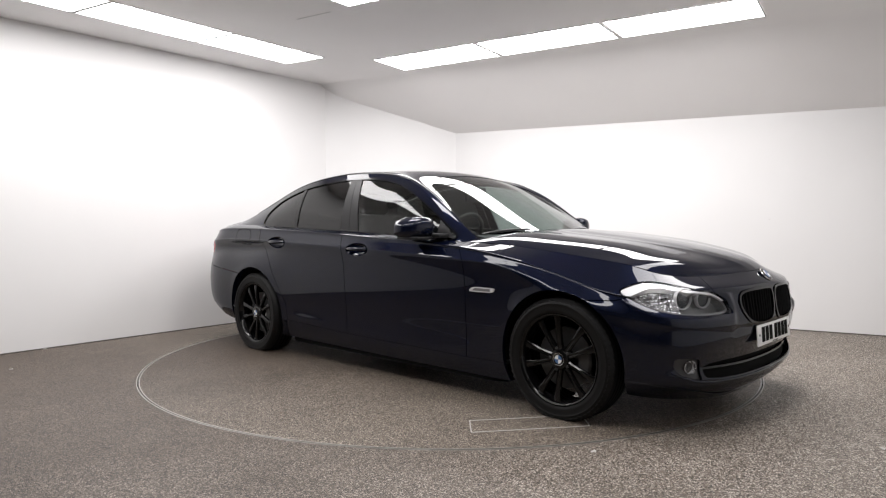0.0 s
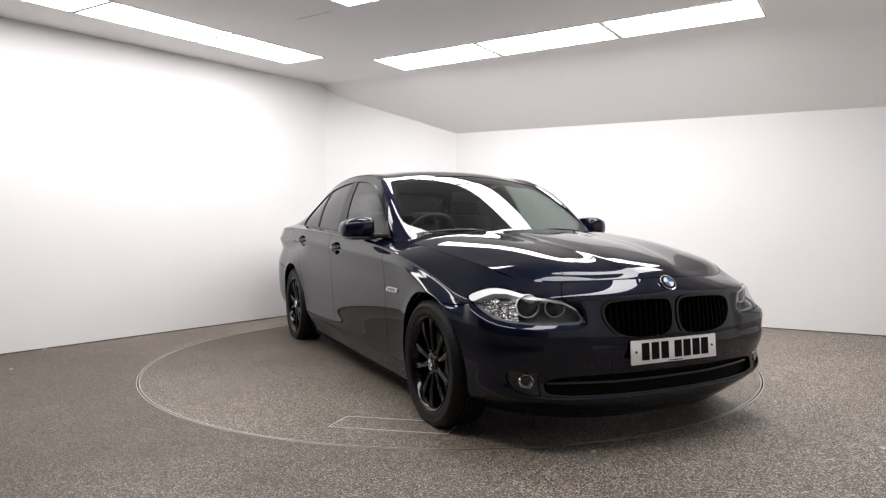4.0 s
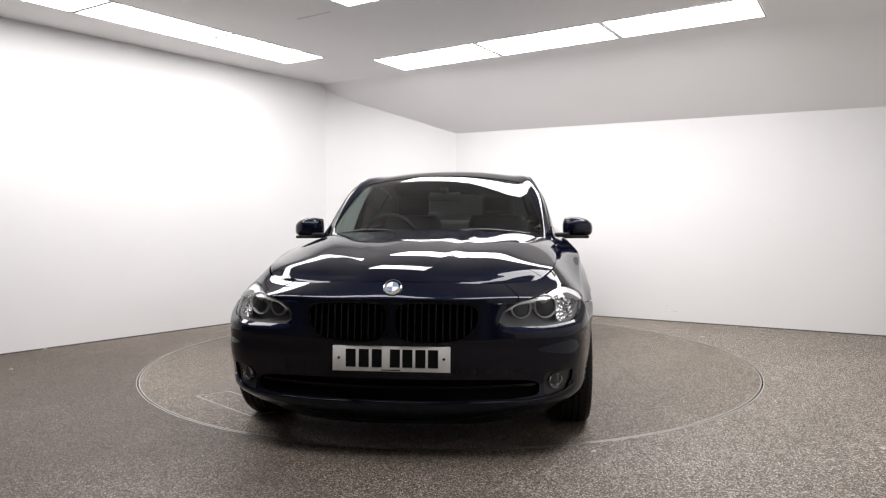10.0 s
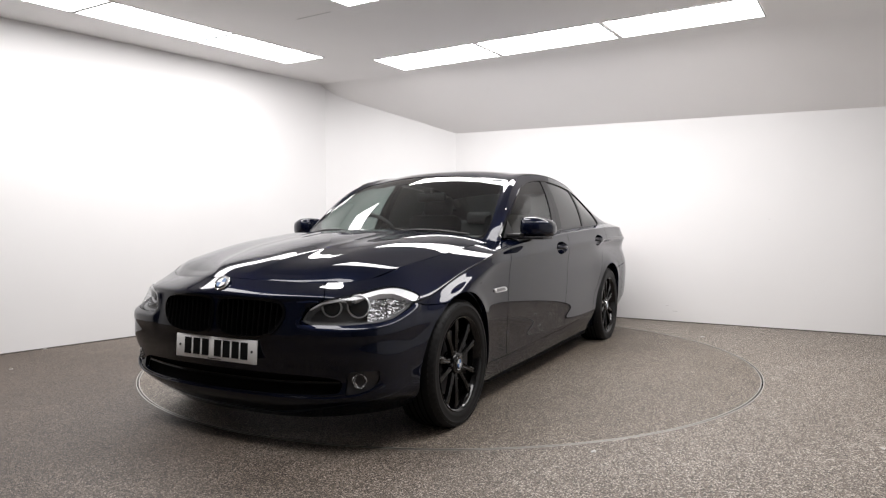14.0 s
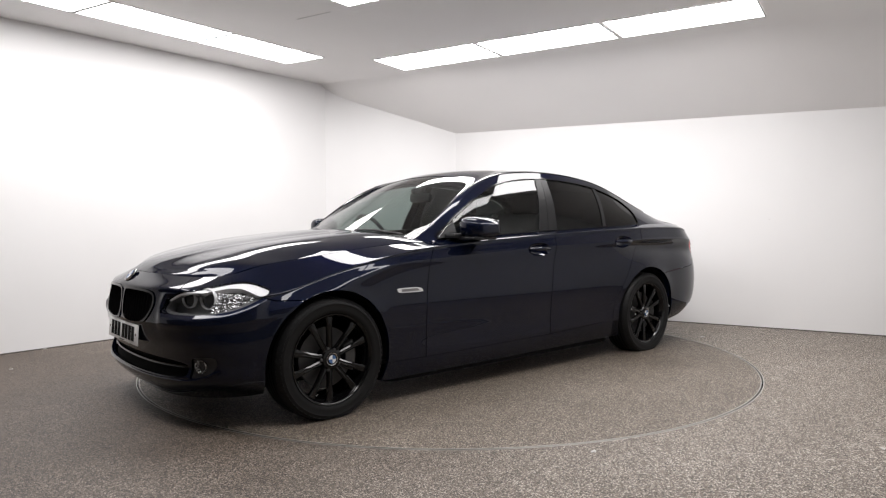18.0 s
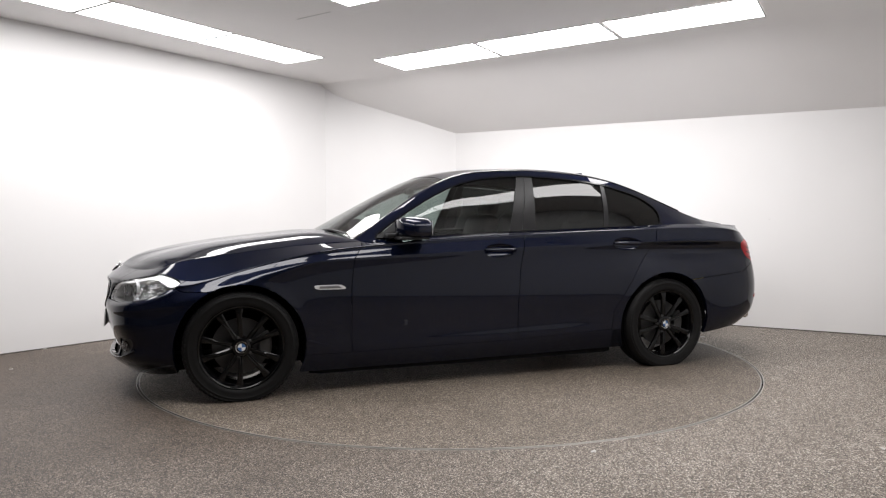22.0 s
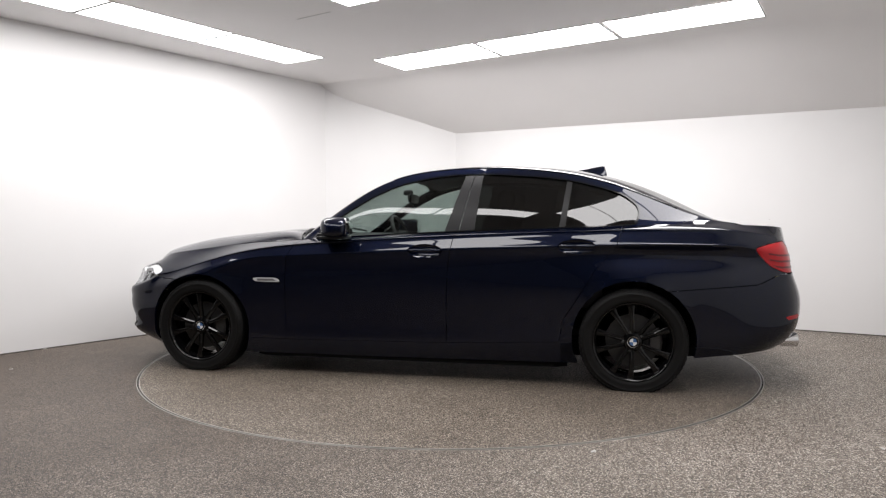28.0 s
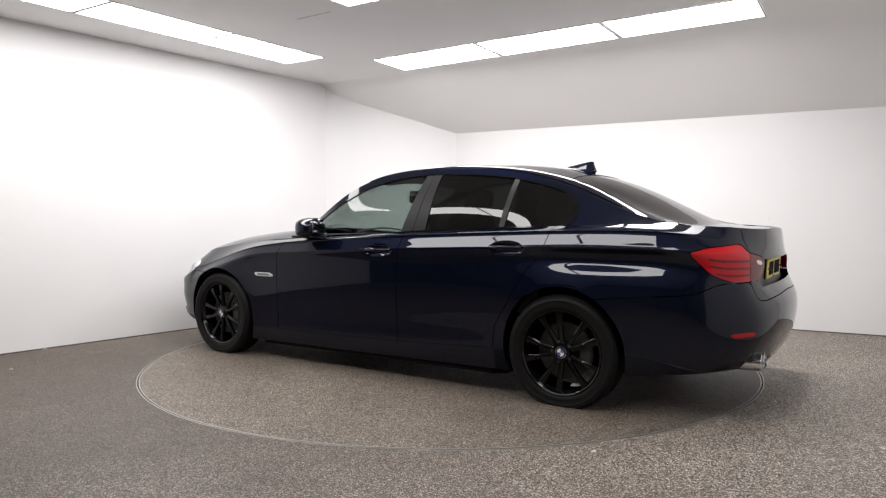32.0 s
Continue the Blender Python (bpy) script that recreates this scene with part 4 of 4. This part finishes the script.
# hood
V, F = cut(HV, HF, lambda V: 0.035 - V[:, 3], lambda V: V[:, 4] - 4.975, lambda V: V[:, 3] - 5.93)
V[np.abs(V[:, 1]) < 1e-4, 1] = 0
hood = sheet("hood", *mirror_join(V, F), M_PAINT, car, depth=0.02)
# cowl under the windscreen
V, F = cut(HV, HF, lambda V: 5.72 - V[:, 3])
V[np.abs(V[:, 1]) < 1e-4, 1] = 0
sheet("cowl", *mirror_join(V, F), M_BLACK, car, "black plastic cowl", lift=-0.03, depth=0)

# windscreen, roof with its pillars, rear window, boot lid
WS = [(0.12, -0.5), (0.14, 1.9), (0.34, 2.38), (0.8, 2.55), (1.4, 2.50), (2, 2.42), (2.8, 2.34), (3.03, 2.08), (3.14, 1.5), (3.17, -0.5)]
RW = [(7.46, -0.5), (7.46, 1.8), (7.54, 2.65), (7.8, 2.97), (9.4, 2.97), (10.2, 2.68), (10.5, 2), (10.64, -0.5)]
BOOT = [(10.78, -0.5), (10.74, 1.6), (10.9, 2.56), (11.3, 3), (12.2, 3.21), (14, 2.97), (14, -0.5)]
V, F = cut(TV, TF, outside(WS, (3, 4)), outside(RW, (3, 4)), outside(BOOT, (3, 4)))
V[np.abs(V[:, 1]) < 1e-4, 1] = 0
roof = sheet("roof", *mirror_join(V, F), M_PAINT, car, "dark blue painted roof and pillars", depth=0.012)
for s in (1, -1):   # dark strips in the roof's joints, from pillar to pillar
    _pts = [TO[i, 53] * [1, s, 1] for i in range(40, 128, 4)]
    part("roof_strip", tube_bm(_pts, .006), M_GLOSSBLACK, roof)
V, F = cut(TV, TF, inside(WS, (3, 4), -0.004))
V[np.abs(V[:, 1]) < 1e-4, 1] = 0
g = sheet("windscreen", *mirror_join(V, F), M_SCREEN, car, "clear raked windscreen", lift=-0.003, depth=0)
g.visible_shadow = False
V2, F2 = cut(V, F, outside([(0.3, -0.5), (0.32, 1.8), (0.5, 2.22), (0.9, 2.38), (1.4, 2.34), (2, 2.27), (2.72, 2.18), (2.92, 1.98), (3.04, 1.4), (3.07, -0.5)], (3, 4)))
sheet("frit_band", *mirror_join(V2, F2), M_GAP, car, "black band round the windscreen", lift=-0.006, depth=0)
V, F = cut(TV, TF, inside(RW, (3, 4), -0.004))
V[np.abs(V[:, 1]) < 1e-4, 1] = 0
g = sheet("rear_window", *mirror_join(V, F), M_PRIVACY, car, "dark privacy rear window", lift=-0.003, depth=0)
g.visible_shadow = False
V, F = cut(TV, TF, inside(BOOT, (3, 4), -0.006), lambda V: V[:, 3] - 12.995)
V[np.abs(V[:, 1]) < 1e-4, 1] = 0
boot = sheet("boot_lid", *mirror_join(V, F), M_PAINT, car, depth=0.0)
PLATE_R = [(5.66, .700), (5.66, .842), (6.4, .842), (6.4, .700)]
V, F = cut(FV, FF, outside(BUMPER_R, grow=G), outside(TAIL, grow=0.002), lambda V: line_x(V[:, 2], BOOT_GAP) - V[:, 3] + G, outside(PLATE_R))
V[np.abs(V[:, 1]) < 1e-4, 1] = 0
sheet("boot_face", *mirror_join(V, F), M_PAINT, boot, depth=0.02)
V, F = cut(FV, FF, inside(PLATE_R, grow=0.004))
V[np.abs(V[:, 1]) < 1e-4, 1] = 0
sheet("plate_recess", *mirror_join(V, F), M_BLACK, boot, "dark recess for the plate", lift=-0.045, depth=0)

# rear bumper
V, F = cut(FV, FF, inside(BUMPER_R, grow=-G), arch(-AX, .373), lambda V: V[:, 0] + AX)
V[np.abs(V[:, 1]) < 1e-4, 1] = 0
LOW_R = [(-3, .318), (-2.2, .335), (-1.5, .30)]
V1, F1 = cut(V, F, above(LOW_R, 0.001))
rbump = sheet("rear_bumper", *mirror_join(V1, F1), M_PAINT, car, depth=0.02)
V1, F1 = cut(V, F, below(LOW_R, 0.001))
sheet("rear_valance", *mirror_join(V1, F1), M_PAINT, rbump, depth=0.03, lift=-0.004)
for s in (1, -1):
    V, F = cut(FV, FF, inside(rounded([(5.315, .477), (5.480, .487), (5.482, .462), (5.322, .452)], 1, 0.2)))
    sheet("rear_reflector", V, F, M_RED, rbump, "red rear reflector", lift=0.003, depth=0.01, side=s)
    # tail lamp in two pieces
    V, F = cut(FV, FF, inside(TAIL, grow=-0.002))
    V1, F1 = cut(V, F, lambda V: V[:, 3] - line_x(V[:, 2], BOOT_GAP) + 0.002)
    tl = sheet("tail_lamp", V1, F1, M_RED, car, "red wraparound tail lamp", depth=0.02, lift=-0.001, side=s)
    for k in range(3):
        z0 = .765 + .036 * k
        _lb = inside([(5.25, z0 + .012), (5.33, z0), (5.6, z0 - .004), (5.6, z0 + .008), (5.33, z0 + .012), (5.25, z0 + .022)])
        Vb, Fb = cut(*fine(V1, F1, _lb), _lb, inside(TAIL, grow=-0.012))
        if len(Fb):
            sheet("light_bar", Vb, Fb, M_REDDARK, tl, lift=0.0015, depth=0.002, side=s)
    V1, F1 = cut(V, F, lambda V: line_x(V[:, 2], BOOT_GAP) - V[:, 3] + 0.002)
    tl2 = sheet("inner_tail_lamp", V1, F1, M_REDDARK, boot, "dark red inner tail lamp", depth=0.02, lift=-0.001, side=s)
    Vb, Fb = cut(V1, F1, inside([(5.60, .845), (5.68, .835), (5.69, .812), (5.61, .822)]))
    sheet("reversing_lamp", Vb, Fb, M_WHITE, tl2, "white reversing lamp", lift=0.001, depth=0.002, side=s)


# number plates carry plain bars
def plate(name, m, x, z, tilt, sgn):
    pl = part(name, box_bm(0, 0, 0, .008, .520, .111, .003), m, car, "number plate with dark bars")
    pl.matrix_basis = pose(x, 0, z, 0, tilt, 0)
    xs = [-.185, -.130, -.073, -.018, .062, .120, .178]
    for k, y in enumerate(xs):
        part("bar", box_bm(sgn * .0052, y * -sgn, 0.002, .002, .044, .078), M_INK, pl, smooth=False)
    for y in (-.232, .232):   # screw caps at both ends
        part("screw_cap", lathe_bm([(.006, 0), (.006, sgn * .0058), (.001, sgn * .0065)], 10, "x"), M_INK, pl).location = (0, y, 0.002)
    part("bar", box_bm(sgn * .0050, 0, -.049, .0016, .085, .004), M_INK, pl, smooth=False)
    return pl


plate("front_number_plate", M_WHITE, 2.279, .452, -4, 1)
plate("rear_number_plate", M_YELLOW, -2.452, .775, -3, -1)


def roundel(name, parent, m, r):
    bd = part(name, lathe_bm([(r, -.002), (r, .003), (r * .93, .006), (r * .66, .0065), (.001, .007)], 36, "x"), M_GLOSSBLACK, parent, "round blue and white badge")
    bd.matrix_basis = m
    part("ring", lathe_bm([(r, 0), (r * 1.04, .002), (r, .007), (r * .93, .006)], 36, "x"), M_CHROME, bd)
    for k in range(4):
        bm = bmesh.new()
        pts = [(.0085, 0, 0)] + [(.0085, r * .66 * math.cos(a), r * .66 * math.sin(a)) for a in [(k + j / 8) * math.pi / 2 for j in range(9)]]
        bm.faces.new([bm.verts.new(p) for p in pts])
        part("field", bm, M_BLUE if k % 2 == 0 else M_BADGEWHITE, bd, smooth=False)
    return bd


roundel("front_badge", bumper, pose(2.231, 0, .757, 0, -42, 0), .041)
roundel("rear_badge", boot, pose(-2.464, 0, .915, 0, 8, 180), .041)

# ---------- wheels ----------
def wheel(x, s, y_hub, z_hub):
    w = new("wheel")
    w.parent = car
    tagged(w, "black ten-spoke alloy wheel with tyre")
    prof = [(.232, -.10), (.266, -.110), (.306, -.107), (.324, -.094), (.330, -.07), (.331, 0), (.330, .07), (.325, .092), (.313, .104), (.296, .109), (.292, .106), (.270, .110), (.252, .105), (.240, .094)]

    def stand(bm):   # the tyre bears flat on the deck and bulges a little there
        for v in bm.verts:
            if v.co.z < -z_hub:
                v.co.y *= 1 + 0.35 * (-z_hub - v.co.z)
                v.co.z = -z_hub
        return bm

    part("tyre", stand(lathe_bm(prof, 128)), M_RUBBER, w, angle=50)
    # shoulder lugs of the tread
    bm = bmesh.new()
    for k in range(64):
        a = 2 * math.pi * k / 64
        m = Matrix.Rotation(a, 4, "Y") @ pose(.3165, .092, 0, 0, 0, 38)
        bmesh.ops.create_cube(bm, size=1.0, matrix=m @ Matrix.Diagonal((.012, .030, .019, 1)))
    part("tread", stand(bm), M_RUBBER, w, smooth=False)
    # tread grooves as thin dark rings
    for gy in (-.045, -.015, .015, .045):
        part("tread_groove", stand(lathe_bm([(.3318, gy - .004), (.3318, gy + .004)], 64)), M_GAP, w, smooth=False)
    rimp = [(.241, .095), (.246, .099), (.244, .105), (.236, .103), (.230, .090), (.219, .070), (.212, .02), (.212, -.09), (.219, -.10), (.241, -.10)]
    rim = part("rim", lathe_bm(rimp, 96), M_GLOSSBLACK, w, "gloss black alloy rim", angle=60)
    for k in range(10):
        a = 2 * math.pi * (k + 0.5) / 10 + (0.055 if k % 2 else -0.055)
        bm = bmesh.new()
        rows = []
        for r, hw, yy, dp in ((.040, .017, .074, .03), (.075, .0140, .079, .03), (.13, .0135, .083, .028), (.190, .0165, .086, .026), (.229, .023, .085, .024)):
            rows.append([bm.verts.new((r, yy + dy, dz)) for dy, dz in ((-dp, -hw * .8), (-.006, -hw), (0, -hw * .45), (-.0035, 0), (0, hw * .45), (-.006, hw), (-dp, hw * .8))])
        for p, q in zip(rows, rows[1:]):
            for j in range(6):
                bm.faces.new((p[j], p[j + 1], q[j + 1], q[j]))
        bmesh.ops.transform(bm, matrix=Matrix.Rotation(a, 4, "Y"), verts=bm.verts)
        part("spoke", bm, M_GLOSSBLACK, rim, angle=55)
    part("hub", lathe_bm([(.058, .03), (.060, .072), (.052, .083), (.038, .086), (.036, .080)], 40), M_GLOSSBLACK, rim)
    for k in range(5):
        a = 2 * math.pi * k / 5
        bm = lathe_bm([(.009, .06), (.009, .083), (.006, .085), (.001, .085)], 10)
        bmesh.ops.translate(bm, vec=(.048 * math.cos(a) * 1.22, -0.004, .048 * math.sin(a) * 1.22), verts=bm.verts)
        part("wheel_bolt", bm, M_IRON, rim)
    roundel("badge", w, pose(0, .082, 0, 0, 0, 90), .034)
    part("brake_disc", lathe_bm([(.06, .0), (.165, .0), (.165, .022), (.06, .022)], 64), M_IRON, w, "grey steel brake disc")
    bm = bmesh.new()
    rows = []
    for i in range(9):
        a = radians(150 + 60 * i / 8)
        rows.append([bm.verts.new((r * math.cos(a), y, r * math.sin(a))) for r, y in ((.10, .03), (.172, .03), (.178, .045), (.165, .056), (.105, .056))])
    for p, q in zip(rows, rows[1:]):
        for j in range(5):
            bm.faces.new((p[j], p[(j + 1) % 5], q[(j + 1) % 5], q[j]))
    bm.faces.new(rows[0]), bm.faces.new(rows[-1])
    part("brake_caliper", bm, M_IRON, w)
    w.matrix_basis = pose(x, s * y_hub, z_hub, 0, 0, 0 if s > 0 else 180)
    return w


for s in (1, -1):
    wheel(AX, s, .804, .318)
    wheel(-AX, s, .818, .306)

# dark wheel housings and underside
for s in (1, -1):
    for hx in (AX, -AX):
        bm = bmesh.new()
        rows = []
        for i in range(25):
            a = radians(-8 + 196 * i / 24)
            rows.append([bm.verts.new((hx + .381 * math.cos(a), s * y, .312 + .381 * math.sin(a))) for y in (.55, .850 if hx + .381 * math.cos(a) > 1.6 else .884)])
        for p, q in zip(rows, rows[1:]):
            bm.faces.new((p[0], p[1], q[1], q[0]))
        bm.faces.new([r[0] for r in rows])
        part("wheel_housing", bm, M_GAP, car, "black wheel housing")
bm = slab([(1.08, .80), (1.0, .845), (-1.0, .845), (-1.08, .80), (-1.08, -.80), (-1.0, -.845), (1.0, -.845), (1.08, -.80)], .118, .22)
part("underbody", bm, M_GAP, car, "black underbody between the wheels", smooth=False)
bm = slab([(2.02, .40), (1.90, .60), (1.10, .55), (1.10, -.55), (1.90, -.60), (2.02, -.40)], .150, .24)
part("front_undertray", bm, M_GAP, car, "black tray under the nose", smooth=False)
bm = slab([(-1.10, .55), (-1.7, .55), (-1.95, .40), (-1.95, -.40), (-1.7, -.55), (-1.10, -.55)], .145, .24)
part("rear_axle_tray", bm, M_GAP, car, "black tray at the rear axle", smooth=False)
bm = slab([(-1.72, .50), (-2.10, .48), (-2.38, .36), (-2.38, -.36), (-2.10, -.48), (-1.72, -.50)], .215, .26)
part("rear_undertray", bm, M_GAP, car, "black rear undertray", smooth=False)
for y in (.615, .520):
    bm = lathe_bm([(.030, .12), (.041, .06), (.044, -.02), (.041, -.022), (.037, .0), (.035, .10)], 28, "x")
    bmesh.ops.transform(bm, matrix=pose(-2.468, y, .308, 0, 4, 0), verts=bm.verts)
    part("exhaust_tip", bm, M_CHROME, car, "bright round exhaust tip")

# ---------- mirrors, wipers, aerial ----------
for s in (1, -1):
    bm = bmesh.new()
    rows = []
    for i, (y, x0, x1, z0, z1) in enumerate(((.845, .420, .490, .985, 1.040), (.858, .368, .535, .952, 1.076), (.890, .350, .552, .948, 1.084), (.950, .342, .545, .947, 1.082), (1.005, .342, .520, .950, 1.066), (1.035, .352, .485, .962, 1.044), (1.046, .372, .440, .982, 1.022))):
        row = []
        for k in range(20):
            a = 2 * math.pi * k / 20
            c, q = math.cos(a), math.sin(a)
            e = 0.62
            xx = (x0 + x1) / 2 + (x1 - x0) / 2 * math.copysign(abs(c) ** (e if c > 0 else .35), c)
            zz = (z0 + z1) / 2 + (z1 - z0) / 2 * math.copysign(abs(q) ** e, q)
            row.append(bm.verts.new((xx, s * y, zz)))
        rows.append(row)
    for p, q in zip(rows, rows[1:]):
        for k in range(20):
            bm.faces.new((p[k], p[(k + 1) % 20], q[(k + 1) % 20], q[k]))
    bm.faces.new(rows[0]), bm.faces.new(rows[-1])
    mir = part("door_mirror", bm, M_PAINT, car, "dark blue door mirror", angle=50)
    part("mirror_base", box_bm(.455, s * .930, .948, .19, .17, .020, .009), M_SATIN, mir)
    part("mirror_foot", box_bm(.540, s * .835, .962, .12, .10, .030, .012), M_SATIN, mir)
    part("mirror_glass", box_bm(.344, s * .945, 1.014, .004, .13, .085, .0015), M_CHROME, mir)
    # mirror sail
    bm = bmesh.new()
    vs = [bm.verts.new(p) for p in ((.66, s * .793, .946), (.500, s * .803, .958), (.500, s * .757, 1.062))]
    bm.faces.new(vs)
    part("mirror_sail", bm, M_SATIN, mir, smooth=False)
for y0, y1, x0, x1 in ((.62, -.02, .80, .90), (-.10, -.66, .88, .76)):
    pts = [(x0 + (x1 - x0) * f + .02 * math.sin(math.pi * f), y0 + (y1 - y0) * f, .972 + .028 * math.sin(math.pi * f)) for f in [i / 8 for i in range(9)]]
    part("wiper", tube_bm(pts, .007), M_BLACK, car, "black wiper arm")
bm = bmesh.new()
rows = []
for x, hw, h in ((-1.135, .004, .004), (-1.19, .022, .020), (-1.25, .032, .042), (-1.30, .034, .058), (-1.325, .030, .060), (-1.34, .026, .012)):
    zb = float(np.interp(-x, [1.1, 1.34], [1.436, 1.398]))
    rows.append([bm.verts.new((x, hw * c, zb + h * q)) for c, q in ((-1, -.3), (-.6, .6), (0, 1), (.6, .6), (1, -.3))])
for p, q in zip(rows, rows[1:]):
    for j in range(4):
        bm.faces.new((p[j], p[j + 1], q[j + 1], q[j]))
bm.faces.new(rows[-1]), bm.faces.new(rows[0])
part("aerial_fin", bm, M_PAINT, car, "shark-fin aerial")

# ---------- cabin inside ----------
part("dashboard", box_bm(.62, 0, .86, .50, 1.36, .20, .06), M_DASH, car, "dark dashboard")
part("cabin_floor", box_bm(-.55, 0, .33, 2.4, 1.45, .04), M_SEAT, car, smooth=False)
part("parcel_shelf", box_bm(-1.78, 0, .99, .50, 1.25, .04, .01), M_SEAT, car)
part("bulkhead", box_bm(-1.55, 0, .65, .06, 1.40, .60), M_SEAT, car, smooth=False)
V, F = cut(TV, TF, lambda V: 3.2 - V[:, 3], lambda V: V[:, 3] - 7.4, lambda V: V[:, 4] - 3.2)
V[np.abs(V[:, 1]) < 1e-4, 1] = 0
sheet("headliner", *mirror_join(V, F), M_LINER, car, "pale grey headlining", lift=-0.045, depth=0)
for s in (1, -1):
    seat = part("front_seat", box_bm(-.12, s * .36, .50, .52, .50, .16, .05), M_SEAT, car, "dark cloth seat")
    part("seat_back", box_bm(0, 0, .30, .15, .48, .62, .06, pose(-.42, s * .36, .52, 0, -16, 0), 3), M_SEAT, seat)
    part("headrest", box_bm(0, 0, 0, .10, .27, .17, .045, pose(-.63, s * .36, 1.19, 0, -12, 0), 3), M_SEAT, seat)
    part("door_lining", box_bm(-.35, s * .79, .72, 1.9, .05, .44, .02), M_DASH, car)
    part("rear_headrest", box_bm(0, 0, 0, .09, .26, .13, .04, pose(-1.52, s * .38, 1.09, 0, -14, 0), 3), M_SEAT, car)
bench = part("rear_seat", box_bm(-1.10, 0, .50, .52, 1.30, .18, .05), M_SEAT, car, "dark rear bench seat")
part("seat_back", box_bm(0, 0, .28, .14, 1.30, .56, .06, pose(-1.38, 0, .54, 0, -20, 0), 3), M_SEAT, bench)
bm = bmesh.new()
_c, _rot = Vector((.34, -.37, .935)), pose(0, 0, 0, 0, -64, 0).to_3x3()
rows = []
for i in range(40):
    a = 2 * math.pi * i / 40
    o = Vector((math.cos(a), math.sin(a), 0))
    rows.append([bm.verts.new(_c + _rot @ (o * (.185 + .015 * math.cos(b)) + Vector((0, 0, .015 * math.sin(b))))) for b in [k * math.pi / 4 for k in range(8)]])
for p, q in zip(rows, rows[1:] + rows[:1]):
    for j in range(8):
        bm.faces.new((p[j], p[(j + 1) % 8], q[(j + 1) % 8], q[j]))
sw = part("steering_wheel", bm, M_DASH, car, "dark steering wheel")
part("wheel_hub", box_bm(0, 0, 0, .10, .24, .04, .018, Matrix.Translation(_c) @ pose(0, 0, 0, 0, -64, 0)), M_DASH, sw)
part("rear_view_mirror", box_bm(.150, 0, 1.235, .035, .24, .070, .018), M_BLACK, car, "black rear-view mirror")
part("mirror_mount", box_bm(.190, 0, 1.283, .07, .06, .045, .014), M_BLACK, car)


def motions():
    walk(car, [(t, turn_pose(t, OFF_X, OFF_Y)) for t in TURNS])
    walk(turntable, [(t, turn_pose(t)) for t in TURNS])


motions()
